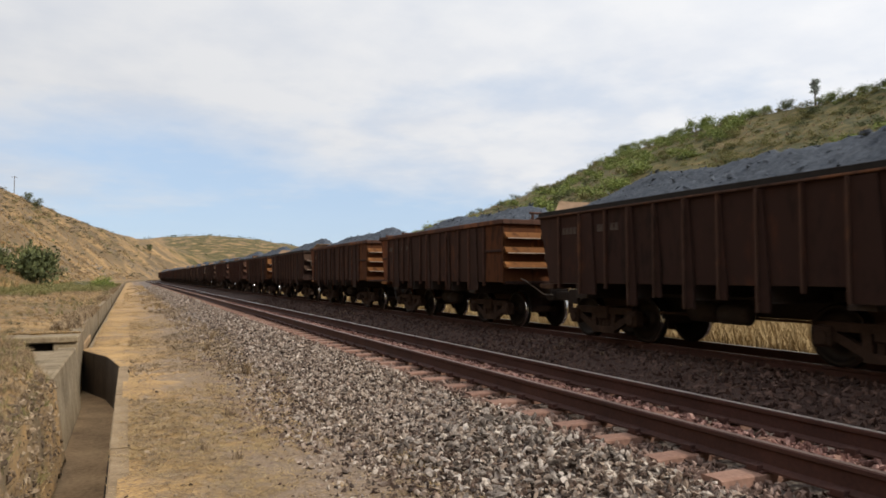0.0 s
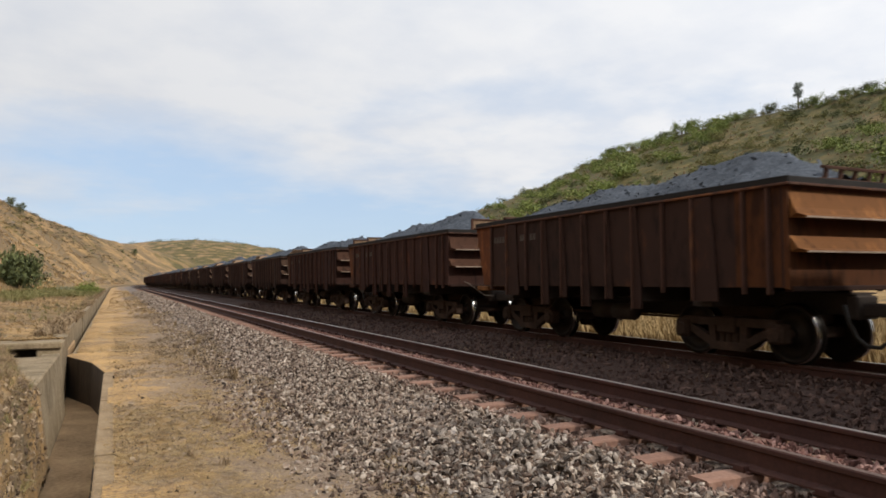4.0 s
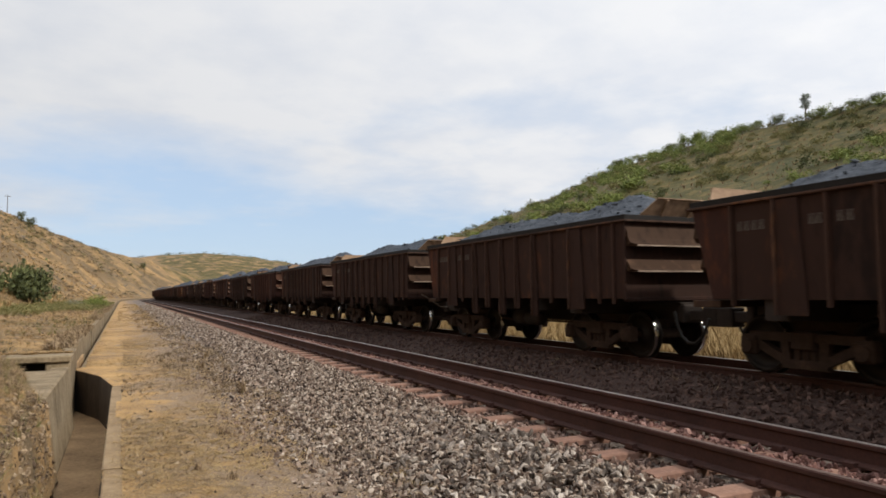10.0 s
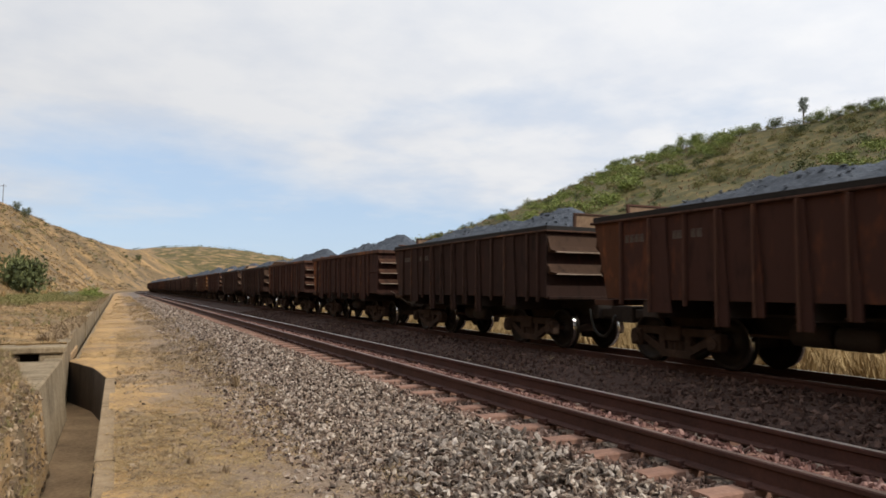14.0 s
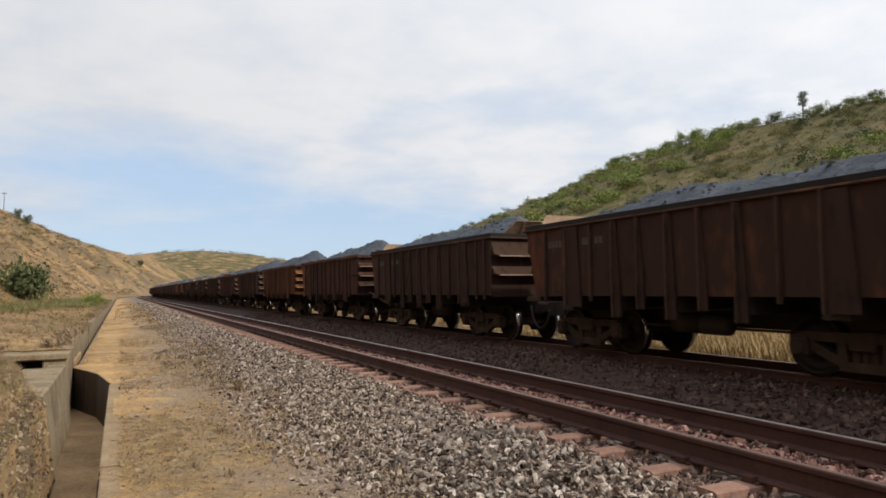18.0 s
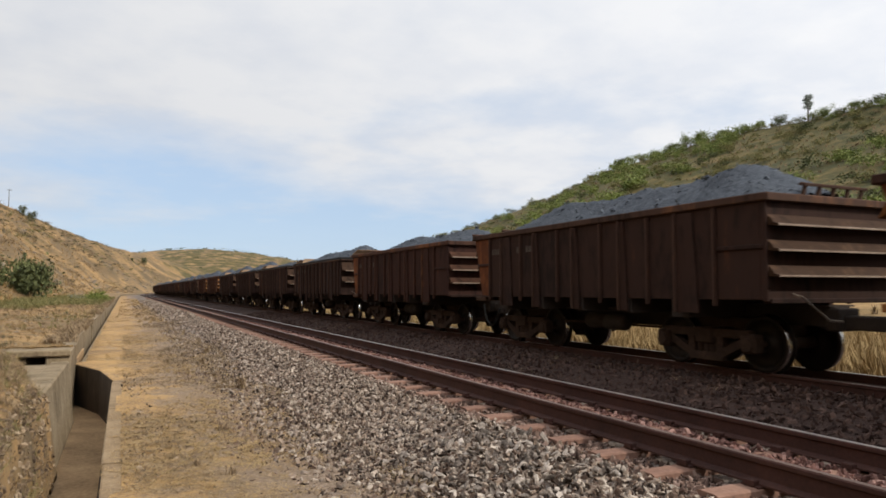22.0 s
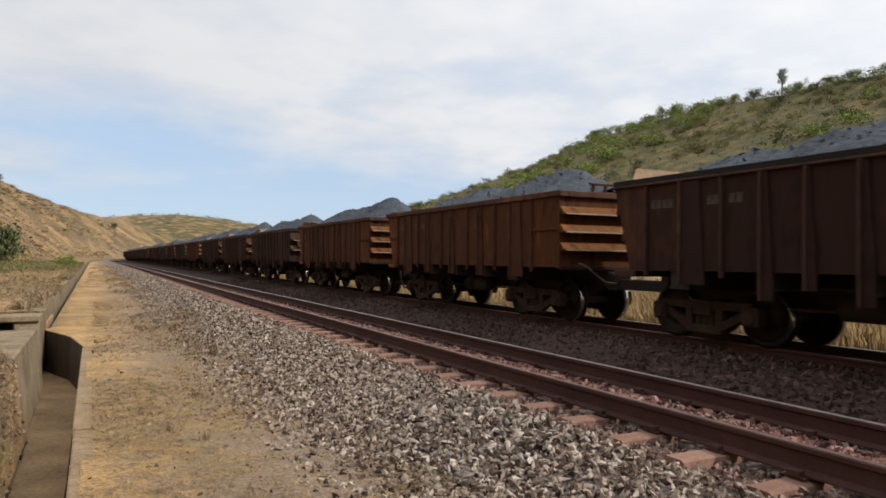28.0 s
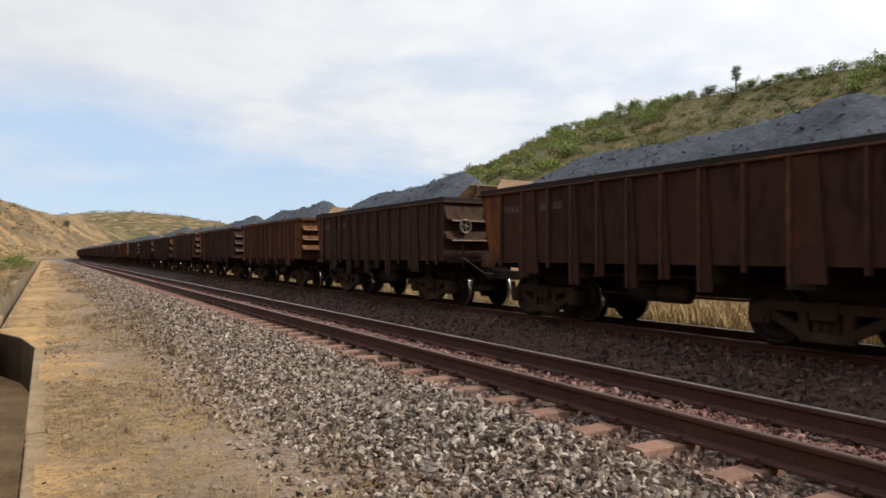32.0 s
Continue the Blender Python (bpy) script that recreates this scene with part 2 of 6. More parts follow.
M = dict(
    rust_brown=rust("rust_brown", (0.0189, 0.0109, 0.0090), (0.0376, 0.0197, 0.0149), (0.0824, 0.0338, 0.0179)),
    rust_dark=rust("rust_dark", (0.0168, 0.0094, 0.0075), (0.0303, 0.0154, 0.0121), (0.0586, 0.0240, 0.0144)),
    rust_red=rust("rust_red", (0.0201, 0.0101, 0.0085), (0.0431, 0.0194, 0.0148), (0.0966, 0.0347, 0.0176)),
    rust_orange=rust("rust_orange", (0.0314, 0.0126, 0.0062), (0.0786, 0.0290, 0.0110), (0.1943, 0.0669, 0.0171)),
    rust_panel=rust("rust_panel", (0.0315, 0.0133, 0.0081), (0.1029, 0.0361, 0.0153), (0.1995, 0.0684, 0.0234)),
    plate_worn=material("plate_worn", [(0.3, (0.1063, 0.0660, 0.0414)), (0.5, (0.2125, 0.1380, 0.0862)), (0.72, (0.3250, 0.2280, 0.1495))], scale=1.6, fine=12, rough=0.85, bump=0.25, dist=0.01),
    rust_warm=rust("rust_warm", (0.0312, 0.0136, 0.0084), (0.0695, 0.0284, 0.0142), (0.1678, 0.0568, 0.0209)),
    # much paler than the rib faces, for the thin lip edge only
    lip_pale=material("lip_pale", [(0.3, (0.1500, 0.1080, 0.0828)), (0.5, (0.3000, 0.2280, 0.1782)), (0.75, (0.4750, 0.3840, 0.3105))], scale=2.5, fine=14, rough=0.6, metal=0.2, bump=0.1),
    rib_brown=rust("rib_brown", (0.0224, 0.0128, 0.0089), (0.0518, 0.0295, 0.0191), (0.0942, 0.0541, 0.0333)),
    rib_red=rust("rib_red", (0.0247, 0.0122, 0.0078), (0.0577, 0.0273, 0.0170), (0.1001, 0.0477, 0.0271)),
    rib_orange=rust("rib_orange", (0.0631, 0.0267, 0.0106), (0.1504, 0.0643, 0.0229), (0.2716, 0.1176, 0.0382)),
    post_brown=rust("post_brown", (0.0275, 0.0172, 0.0132), (0.0649, 0.0366, 0.0265), (0.1475, 0.0690, 0.0367)),
    post_red=rust("post_red", (0.0304, 0.0172, 0.0132), (0.0744, 0.0376, 0.0265), (0.1713, 0.0731, 0.0347)),
    bogie_iron=material("bogie_iron", [(0.3, (0.0238, 0.0156, 0.0118)), (0.55, (0.0478, 0.0299, 0.0219)), (0.75, (0.0956, 0.0568, 0.0377))], scale=3, rough=0.85, fine=22, bump=0.3, spec=0.15),
    underframe_iron=material("underframe_iron", [(0.3, (0.0210, 0.0170, 0.0158)), (0.6, (0.0420, 0.0315, 0.0263)), (0.8, (0.0788, 0.0551, 0.0394))], scale=3, rough=0.9, fine=22),
    wheel_steel=material("wheel_steel", [(0.3, (0.0120, 0.0100, 0.0090)), (0.7, (0.0300, 0.0220, 0.0180))], scale=3, rough=0.55, fine=18, metal=0.5, bump=0.1),
    tread_steel=material("tread_steel", [(0.3, (0.62, 0.61, 0.60)), (0.7, (0.78, 0.77, 0.76))], scale=3, rough=0.13, fine=30, metal=1.0, bump=0.0),
    rubber=material("rubber", [(0.3, (0.012, 0.012, 0.012)), (0.7, (0.03, 0.028, 0.026))], rough=0.6, bump=0.05),
    bright_rod=material("bright_rod", [(0.3, (0.10, 0.075, 0.058)), (0.7, (0.22, 0.18, 0.145))], rough=0.5, metal=0.3, bump=0.1),
    paint_white=material("paint_white", [(0.35, (0.28, 0.25, 0.22)), (0.65, (0.5, 0.47, 0.44))], scale=9, rough=0.8, bump=0.1),
    paint_faded=material("paint_faded", [(0.40, (0.040, 0.026, 0.020)), (0.75, (0.15, 0.13, 0.115))], scale=14, rough=0.8, bump=0.1),
    ore=material("ore", [(0.32, (0.0226, 0.0281, 0.0369)), (0.5, (0.0551, 0.0661, 0.0843)), (0.70, (0.0990, 0.1155, 0.1429))], scale=1.6, fine=16, rough=0.9, bump=0.7, dist=0.06, fine_mix=0.6),
    ore_lump=material("ore_lump", [(0.30, (0.0223, 0.0280, 0.0373)), (0.5, (0.0580, 0.0688, 0.0889)), (0.72, (0.1116, 0.1296, 0.1567))], scale=6, fine=30, rough=0.85, per_island=0.3),
    rail_rust=material("rail_rust", [(0.3, (0.0300, 0.0140, 0.0115)), (0.6, (0.0680, 0.0290, 0.0225)), (0.8, (0.1150, 0.0470, 0.0330))], scale=2.5, fine=30, rough=0.8, coords="World", bump=0.25, dist=0.005),
    rail_head=material("rail_head", [(0.3, (0.46, 0.43, 0.42)), (0.7, (0.68, 0.66, 0.64))], scale=2.5, fine=40, rough=0.36, metal=0.9, coords="World", bump=0.05),
    # near black: the coaming's backlit shade put into its colour
    coaming_black=material("coaming_black", [(0.3, (0.0084, 0.0078, 0.0078)), (0.6, (0.0182, 0.0156, 0.0143)), (0.8, (0.0390, 0.0312, 0.0260))], scale=3, rough=0.9, fine=20),
    # dim copy of rail_head: a darker reflection put into colour and finish
    rail_head_dull=material("rail_head_dull", [(0.3, (0.13, 0.085, 0.07)), (0.7, (0.24, 0.17, 0.145))], scale=2.5, fine=40, rough=0.45, metal=0.6, coords="World", bump=0.05),
    sleeper=material("sleeper", [(0.3, (0.115, 0.060, 0.044)), (0.55, (0.245, 0.140, 0.102)), (0.78, (0.34, 0.220, 0.165))], scale=3.5, fine=26, rough=0.9, per_object=0.12, bump=0.3, dist=0.01),
    ballast_bed=material("ballast_bed", [(0.3, (0.065, 0.048, 0.039)), (0.5, (0.16, 0.128, 0.108)), (0.72, (0.30, 0.26, 0.225))], scale=3.0, fine=30, rough=0.95, coords="World", bump=0.9, dist=0.05, fine_mix=0.75),
    ballast_dark=material("ballast_dark", [(0.3, (0.0269, 0.0147, 0.0114)), (0.5, (0.0560, 0.0322, 0.0255)), (0.75, (0.1064, 0.0662, 0.0528))], scale=3.0, fine=26, rough=0.95, coords="World", bump=0.9, dist=0.05, fine_mix=0.7),
    stone=material("stone", [(0.27, (0.0335, 0.0225, 0.0174)), (0.40, (0.1261, 0.0810, 0.0592)), (0.50, (0.1923, 0.1601, 0.1354)), (0.62, (0.3007, 0.2208, 0.1651)), (0.70, (0.3253, 0.2742, 0.2285)), (0.82, (0.4929, 0.4232, 0.3554))], scale=5, fine=60, rough=0.9, per_island=0.62, coords="World", bump=0.15, dist=0.01),
    stone_single=material("stone_single", [(0.26, (0.0630, 0.0510, 0.0423)), (0.42, (0.1680, 0.1392, 0.1178)), (0.58, (0.2783, 0.2401, 0.2079)), (0.78, (0.4830, 0.4243, 0.3726))], scale=0.7, fine=3, rough=0.9, per_object=0.55, bump=0.2, dist=0.05),
    stone_tan=material("stone_tan", [(0.26, (0.050, 0.030, 0.024)), (0.5, (0.150, 0.095, 0.074)), (0.76, (0.320, 0.230, 0.190))], scale=5, fine=60, rough=0.9, per_island=0.5, coords="World", bump=0.15, dist=0.01),
    stone_rust=material("stone_rust", [(0.26, (0.0578, 0.0262, 0.0210)), (0.5, (0.1628, 0.0795, 0.0650)), (0.74, (0.3255, 0.1988, 0.1700))], scale=5, fine=60, rough=0.9, per_island=0.5, coords="World", bump=0.15, dist=0.01),
    stone_dark=material("stone_dark", [(0.26, (0.0291, 0.0156, 0.0123)), (0.5, (0.0650, 0.0368, 0.0290)), (0.74, (0.1344, 0.0846, 0.0686))], scale=5, fine=60, rough=0.9, per_island=0.5, coords="World", bump=0.15, dist=0.01),
    path_soil=material("path_soil", [(0.36, (0.0850, 0.0570, 0.0405)), (0.45, (0.2520, 0.1680, 0.0960)), (0.54, (0.4350, 0.2650, 0.1020)), (0.68, (0.5700, 0.3950, 0.1900))], scale=1.2, fine=34, rough=0.95, coords="World", bump=1.0, dist=0.03, stretch=(0.7, 0.9, 1), detail=10, fine_mix=0.6),
    concrete=material("concrete", [(0.34, (0.0966, 0.0702, 0.0410)), (0.50, (0.2162, 0.1638, 0.1000)), (0.70, (0.3404, 0.2700, 0.1763))], scale=1.6, fine=20, rough=0.92, coords="World", bump=0.35, dist=0.015),
    concrete_earth=material("concrete_earth", [(0.32, (0.1258, 0.0864, 0.0504)), (0.50, (0.2516, 0.1764, 0.1015)), (0.70, (0.3478, 0.2628, 0.1645))], scale=2.2, fine=24, rough=0.95, coords="World", bump=0.5, dist=0.015, detail=8),
    # stained concrete with the drain's shade mixed into the colour
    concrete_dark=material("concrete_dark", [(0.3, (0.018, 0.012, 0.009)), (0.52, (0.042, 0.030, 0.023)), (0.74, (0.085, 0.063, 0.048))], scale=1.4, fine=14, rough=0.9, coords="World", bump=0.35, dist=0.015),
    # streaky stains, darkened further for the shadow of the right-hand wall
    concrete_stain_shade=material("concrete_stain_shade", [(0.3, (0.0400, 0.0285, 0.0207)), (0.52, (0.0800, 0.0601, 0.0444)), (0.74, (0.1360, 0.1063, 0.0799))], scale=1.4, fine=14, rough=0.9, coords="World", bump=0.35, dist=0.015, stretch=(2, 2, 0.4)),
    concrete_wet=material("concrete_wet", [(0.3, (0.1950, 0.1247, 0.0653)), (0.52, (0.4290, 0.2816, 0.1488)), (0.74, (0.6240, 0.4366, 0.2429))], scale=1.6, fine=16, rough=0.9, coords="World", bump=0.35, dist=0.015),
    straw=material("straw", [(0.25, (0.17, 0.108, 0.050)), (0.5, (0.35, 0.228, 0.10)), (0.75, (0.50, 0.365, 0.19))], scale=3, fine=20, rough=0.9, per_island=0.5, coords="World", bump=0),
    straw_pale=material("straw_pale", [(0.25, (0.2211, 0.1491, 0.0650)), (0.5, (0.3440, 0.2401, 0.1115)), (0.75, (0.4505, 0.3347, 0.1734))], scale=3, fine=20, rough=0.9, per_island=0.3, coords="World", bump=0),
    deadgrass=material("deadgrass", [(0.22, (0.0845, 0.0572, 0.0365)), (0.5, (0.2346, 0.1641, 0.0974)), (0.78, (0.4129, 0.3148, 0.1928))], scale=3, fine=20, rough=0.9, per_island=0.5, coords="World", bump=0),
    weed_brown=material("weed_brown", [(0.22, (0.050, 0.034, 0.022)), (0.5, (0.125, 0.086, 0.052)), (0.78, (0.250, 0.185, 0.115))], scale=3, fine=20, rough=0.9, per_island=0.5, coords="World", bump=0),
    weed=material("weed", [(0.25, (0.08, 0.082, 0.028)), (0.5, (0.16, 0.15, 0.052)), (0.75, (0.27, 0.23, 0.095))], scale=3, fine=20, rough=0.85, per_island=0.5, coords="World", bump=0),
    leaf=material("leaf", [(0.25, (0.0840, 0.1133, 0.0242)), (0.5, (0.1568, 0.1970, 0.0462)), (0.75, (0.2576, 0.2832, 0.0792))], scale=0.4, fine=3, rough=0.75, per_island=0.5, coords="World", bump=0),
    leaf_dark=material("leaf_dark", [(0.25, (0.0338, 0.0425, 0.0156)), (0.5, (0.0715, 0.0850, 0.0300)), (0.75, (0.1300, 0.1438, 0.0540))], scale=0.4, fine=3, rough=0.75, per_island=0.5, coords="World", bump=0),
    scrub_brown=material("scrub_brown", [(0.25, (0.035, 0.032, 0.018)), (0.5, (0.075, 0.066, 0.036)), (0.75, (0.14, 0.12, 0.065))], scale=0.4, fine=3, rough=0.8, per_island=0.5, coords="World", bump=0),
    leaf_grey=material("leaf_grey", [(0.25, (0.1063, 0.1204, 0.1020)), (0.5, (0.2125, 0.2406, 0.2040)), (0.75, (0.3400, 0.3719, 0.3060))], scale=0.4, fine=3, rough=0.75, per_island=0.5, coords="World", bump=0),
    bark=material("bark", [(0.3, (0.05, 0.04, 0.03)), (0.7, (0.14, 0.11, 0.085))], scale=4, fine=20),
    clod=material("clod", [(0.3, (0.0638, 0.0433, 0.0292)), (0.5, (0.1913, 0.1361, 0.0868)), (0.75, (0.4250, 0.3276, 0.2216))], scale=2.5, fine=30, rough=0.95, per_island=0.4, coords="World", bump=0.5, dist=0.02),
    rock=material("rock", [(0.3, (0.11, 0.09, 0.07)), (0.5, (0.24, 0.20, 0.16)), (0.75, (0.40, 0.35, 0.29))], scale=0.6, fine=5, rough=0.95, coords="World", bump=0.6, dist=0.15),
)


def trodden_grit(ma):
    """Grey-brown trodden grit in long patches over the path's straw-coloured soil, more of it towards the ballast."""
    nt = ma.node_tree
    N, L = nt.nodes.new, nt.links.new
    geo, mp, sep = N("ShaderNodeNewGeometry"), N("ShaderNodeMapping"), N("ShaderNodeSeparateXYZ")
    patch, grain, edge, tone, mx = N("ShaderNodeTexNoise"), N("ShaderNodeTexNoise"), N("ShaderNodeValToRGB"), N("ShaderNodeValToRGB"), N("ShaderNodeMix")
    mp.inputs["Scale"].default_value = (1.0, 0.45, 1.0)
    L(geo.outputs["Position"], mp.inputs[0])
    L(geo.outputs["Position"], sep.inputs[0])
    L(geo.outputs["Position"], grain.inputs["Vector"])
    L(mp.outputs[0], patch.inputs["Vector"])
    patch.inputs["Scale"].default_value, patch.inputs["Detail"].default_value, patch.inputs["Roughness"].default_value = 1.5, 9, 0.7
    grain.inputs["Scale"].default_value, grain.inputs["Detail"].default_value, grain.inputs["Roughness"].default_value = 22, 8, 0.75
    lean = N("ShaderNodeMath")
    lean.operation = "MULTIPLY_ADD"
    L(sep.outputs[0], lean.inputs[0])
    lean.inputs[1].default_value = 0.075
    L(patch.outputs[0], lean.inputs[2])
    edge.color_ramp.elements[0].position, edge.color_ramp.elements[1].position = 0.55, 0.64
    edge.color_ramp.elements[1].color = (0.85, 0.85, 0.85, 1)
    L(lean.outputs[0], edge.inputs[0])
    tone.color_ramp.elements.new(0.5)
    for e, (p, c) in zip(tone.color_ramp.elements, ((0.36, (0.095, 0.069, 0.050)), (0.50, (0.265, 0.202, 0.146)), (0.64, (0.440, 0.357, 0.268)))):
        e.position, e.color = p, (*c, 1)
    L(grain.outputs[0], tone.inputs[0])
    mx.data_type = "RGBA"
    base = nt.nodes["Principled BSDF"].inputs["Base Color"]
    L(edge.outputs[0], mx.inputs["Factor"])
    L(base.links[0].from_socket, mx.inputs[6])
    L(tone.outputs[0], mx.inputs[7])
    L(mx.outputs[2], base)


trodden_grit(M["path_soil"])


# ---------------------------------------------------------------- mesh helpers
def mesh_of(bm, name):
    me = bpy.data.meshes.new(name)
    bm.to_mesh(me)
    bm.free()
    return me


def put(name, me, ma, parent=None, label="", at=None):
    """Links a mesh as one object with its own material slot."""
    ob = new(name, me)
    if not me.materials:
        me.materials.append(None)
    ob.material_slots[0].link = "OBJECT"
    ob.material_slots[0].material = ma
    if parent is not None:
        ob.parent = parent
    if at is not None:
        ob.matrix_basis = at
    if label:
        tagged(ob, label)
    return ob


def part(name, bm, ma, parent, label="", at=None):
    return put(name, mesh_of(bm, name), ma, parent, label, at)


def box(bm, x0, x1, y0, y1, z0, z1, bevel=0.0):
    vs = [bm.verts.new((x, y, z)) for x in (x0, x1) for y in (y0, y1) for z in (z0, z1)]
    fs = []
    for q in ((0, 1, 3, 2), (4, 6, 7, 5), (0, 4, 5, 1), (2, 3, 7, 6), (0, 2, 6, 4), (1, 5, 7, 3)):
        fs.append(bm.faces.new([vs[i] for i in q]))
    if bevel:
        es = {e for f in fs for e in f.edges}
        bmesh.ops.bevel(bm, geom=list(es), offset=bevel, segments=1, affect="EDGES", profile=0.5)
    return bm


def boxes(*rows, bevel=0.0):
    bm = bmesh.new()
    for r in rows:
        box(bm, *r, bevel=bevel)
    return bm


def prism(bm, profile, axis, a, b):
    """Extrudes a closed (u, v) outline along an axis from a to b. axis x: u=y v=z; y: u=x v=z; z: u=x v=y."""
    def at(u, v, w):
        return {"x": (w, u, v), "y": (u, w, v), "z": (u, v, w)}[axis]
    lo = [bm.verts.new(at(u, v, a)) for u, v in profile]
    hi = [bm.verts.new(at(u, v, b)) for u, v in profile]
    n = len(profile)
    for i in range(n):
        bm.faces.new((lo[i], lo[(i + 1) % n], hi[(i + 1) % n], hi[i]))
    bm.faces.new(lo[::-1])
    bm.faces.new(hi)
    bmesh.ops.recalc_face_normals(bm, faces=bm.faces[:])
    return bm


def beam(bm, p, q, w, h=None):
    """A square bar from p to q."""
    p, q = Vector(p), Vector(q)
    h = h or w
    d = (q - p).normalized()
    side = d.cross(Vector((1, 0, 0)) if abs(d.x) < 0.9 else Vector((0, 0, 1))).normalized()
    up = d.cross(side)
    r = [[bm.verts.new(c + side * a * h / 2 + up * b * w / 2) for a, b in ((-1, -1), (1, -1), (1, 1), (-1, 1))] for c in (p, q)]
    for i in range(4):
        bm.faces.new((r[0][i], r[0][(i + 1) % 4], r[1][(i + 1) % 4], r[1][i]))
    bm.faces.new(r[0][::-1])
    bm.faces.new(r[1])
    return bm


def tube(bm, pts, rad, seg=8):
    """A round bar along points."""
    pts = [Vector(p) for p in pts]
    rings = []
    for i, p in enumerate(pts):
        d = (pts[min(i + 1, len(pts) - 1)] - pts[max(i - 1, 0)]).normalized()
        s = d.cross(Vector((1, 0, 0)) if abs(d.x) < 0.8 else Vector((0, 0, 1))).normalized()
        u = d.cross(s)
        r = rad[i] if isinstance(rad, (list, tuple)) else rad
        rings.append([bm.verts.new(p + (s * math.cos(a) + u * math.sin(a)) * r) for a in (2 * math.pi * k / seg for k in range(seg))])
    for a, b in zip(rings, rings[1:]):
        for k in range(seg):
            bm.faces.new((a[k], a[(k + 1) % seg], b[(k + 1) % seg], b[k]))
    bm.faces.new(rings[0][::-1])
    bm.faces.new(rings[-1])
    return bm


def lathe(bm, profile, seg=28, caps=True):
    """Turns an outline of (x along the axle, radius) about the x axis."""
    rings = [[bm.verts.new((x, r * math.cos(a), r * math.sin(a))) for a in (2 * math.pi * k / seg for k in range(seg))] for x, r in profile]
    for a, b in zip(rings, rings[1:]):
        for k in range(seg):
            bm.faces.new((a[k], a[(k + 1) % seg], b[(k + 1) % seg], b[k]))
    if caps:
        bm.faces.new(rings[0][::-1])
        bm.faces.new(rings[-1])
    bmesh.ops.recalc_face_normals(bm, faces=bm.faces[:])
    return bm


def joined(name, verts, faces, ma, parent=None, label="", smooth=False):
    """One mesh object from numpy arrays: verts (n, 3), faces (m, 3 or 4)."""
    me = bpy.data.meshes.new(name)
    k = faces.shape[1]
    me.vertices.add(len(verts))
    me.vertices.foreach_set("co", np.ascontiguousarray(verts, dtype=np.float32).ravel())
    me.loops.add(faces.size)
    me.loops.foreach_set("vertex_index", np.ascontiguousarray(faces, dtype=np.int32).ravel())
    me.polygons.add(len(faces))
    me.polygons.foreach_set("loop_start", np.arange(0, faces.size, k, dtype=np.int32))
    me.polygons.foreach_set("use_smooth", np.full(len(faces), smooth))
    me.update(calc_edges=True)
    return put(name, me, ma, parent, label)


def scatter(protos, pos, size, rng, tilt=3.2, squash=(1, 1, 1), upright=False):
    """Many turned and scaled copies of a few small meshes (verts, faces) in one array pair."""
    V, F, base = [], [], 0
    pick = rng.integers(0, len(protos), len(pos))
    for k, (pv, pf) in enumerate(protos):
        sel = np.nonzero(pick == k)[0]
        if not len(sel):
            continue
        n = len(sel)
        a, b, c = rng.uniform(0, 2 * np.pi, n), rng.uniform(-tilt, tilt, n), rng.uniform(-tilt, tilt, n)
        if upright:
            b, c = b * 0, c * 0
        ca, sa, cb, sb, cc, sc = np.cos(a), np.sin(a), np.cos(b), np.sin(b), np.cos(c), np.sin(c)
        Rz = np.zeros((n, 3, 3)); Rz[:, 0, 0], Rz[:, 0, 1], Rz[:, 1, 0], Rz[:, 1, 1], Rz[:, 2, 2] = ca, -sa, sa, ca, 1
        Ry = np.zeros((n, 3, 3)); Ry[:, 0, 0], Ry[:, 0, 2], Ry[:, 2, 0], Ry[:, 2, 2], Ry[:, 1, 1] = cb, sb, -sb, cb, 1
        Rx = np.zeros((n, 3, 3)); Rx[:, 1, 1], Rx[:, 1, 2], Rx[:, 2, 1], Rx[:, 2, 2], Rx[:, 0, 0] = cc, -sc, sc, cc, 1
        Rm = Rz @ Ry @ Rx
        sz = size[sel][:, None, None] if np.ndim(size) else size
        v = np.einsum("nij,mj->nmi", Rm, np.asarray(pv)) * sz * np.array(squash) + pos[sel][:, None, :]
        f = np.asarray(pf)[None] + (np.arange(n) * len(pv))[:, None, None] + base
        V.append(v.reshape(-1, 3))
        F.append(f.reshape(-1, f.shape[-1]))
        base += n * len(pv)
    return np.concatenate(V), np.concatenate(F)


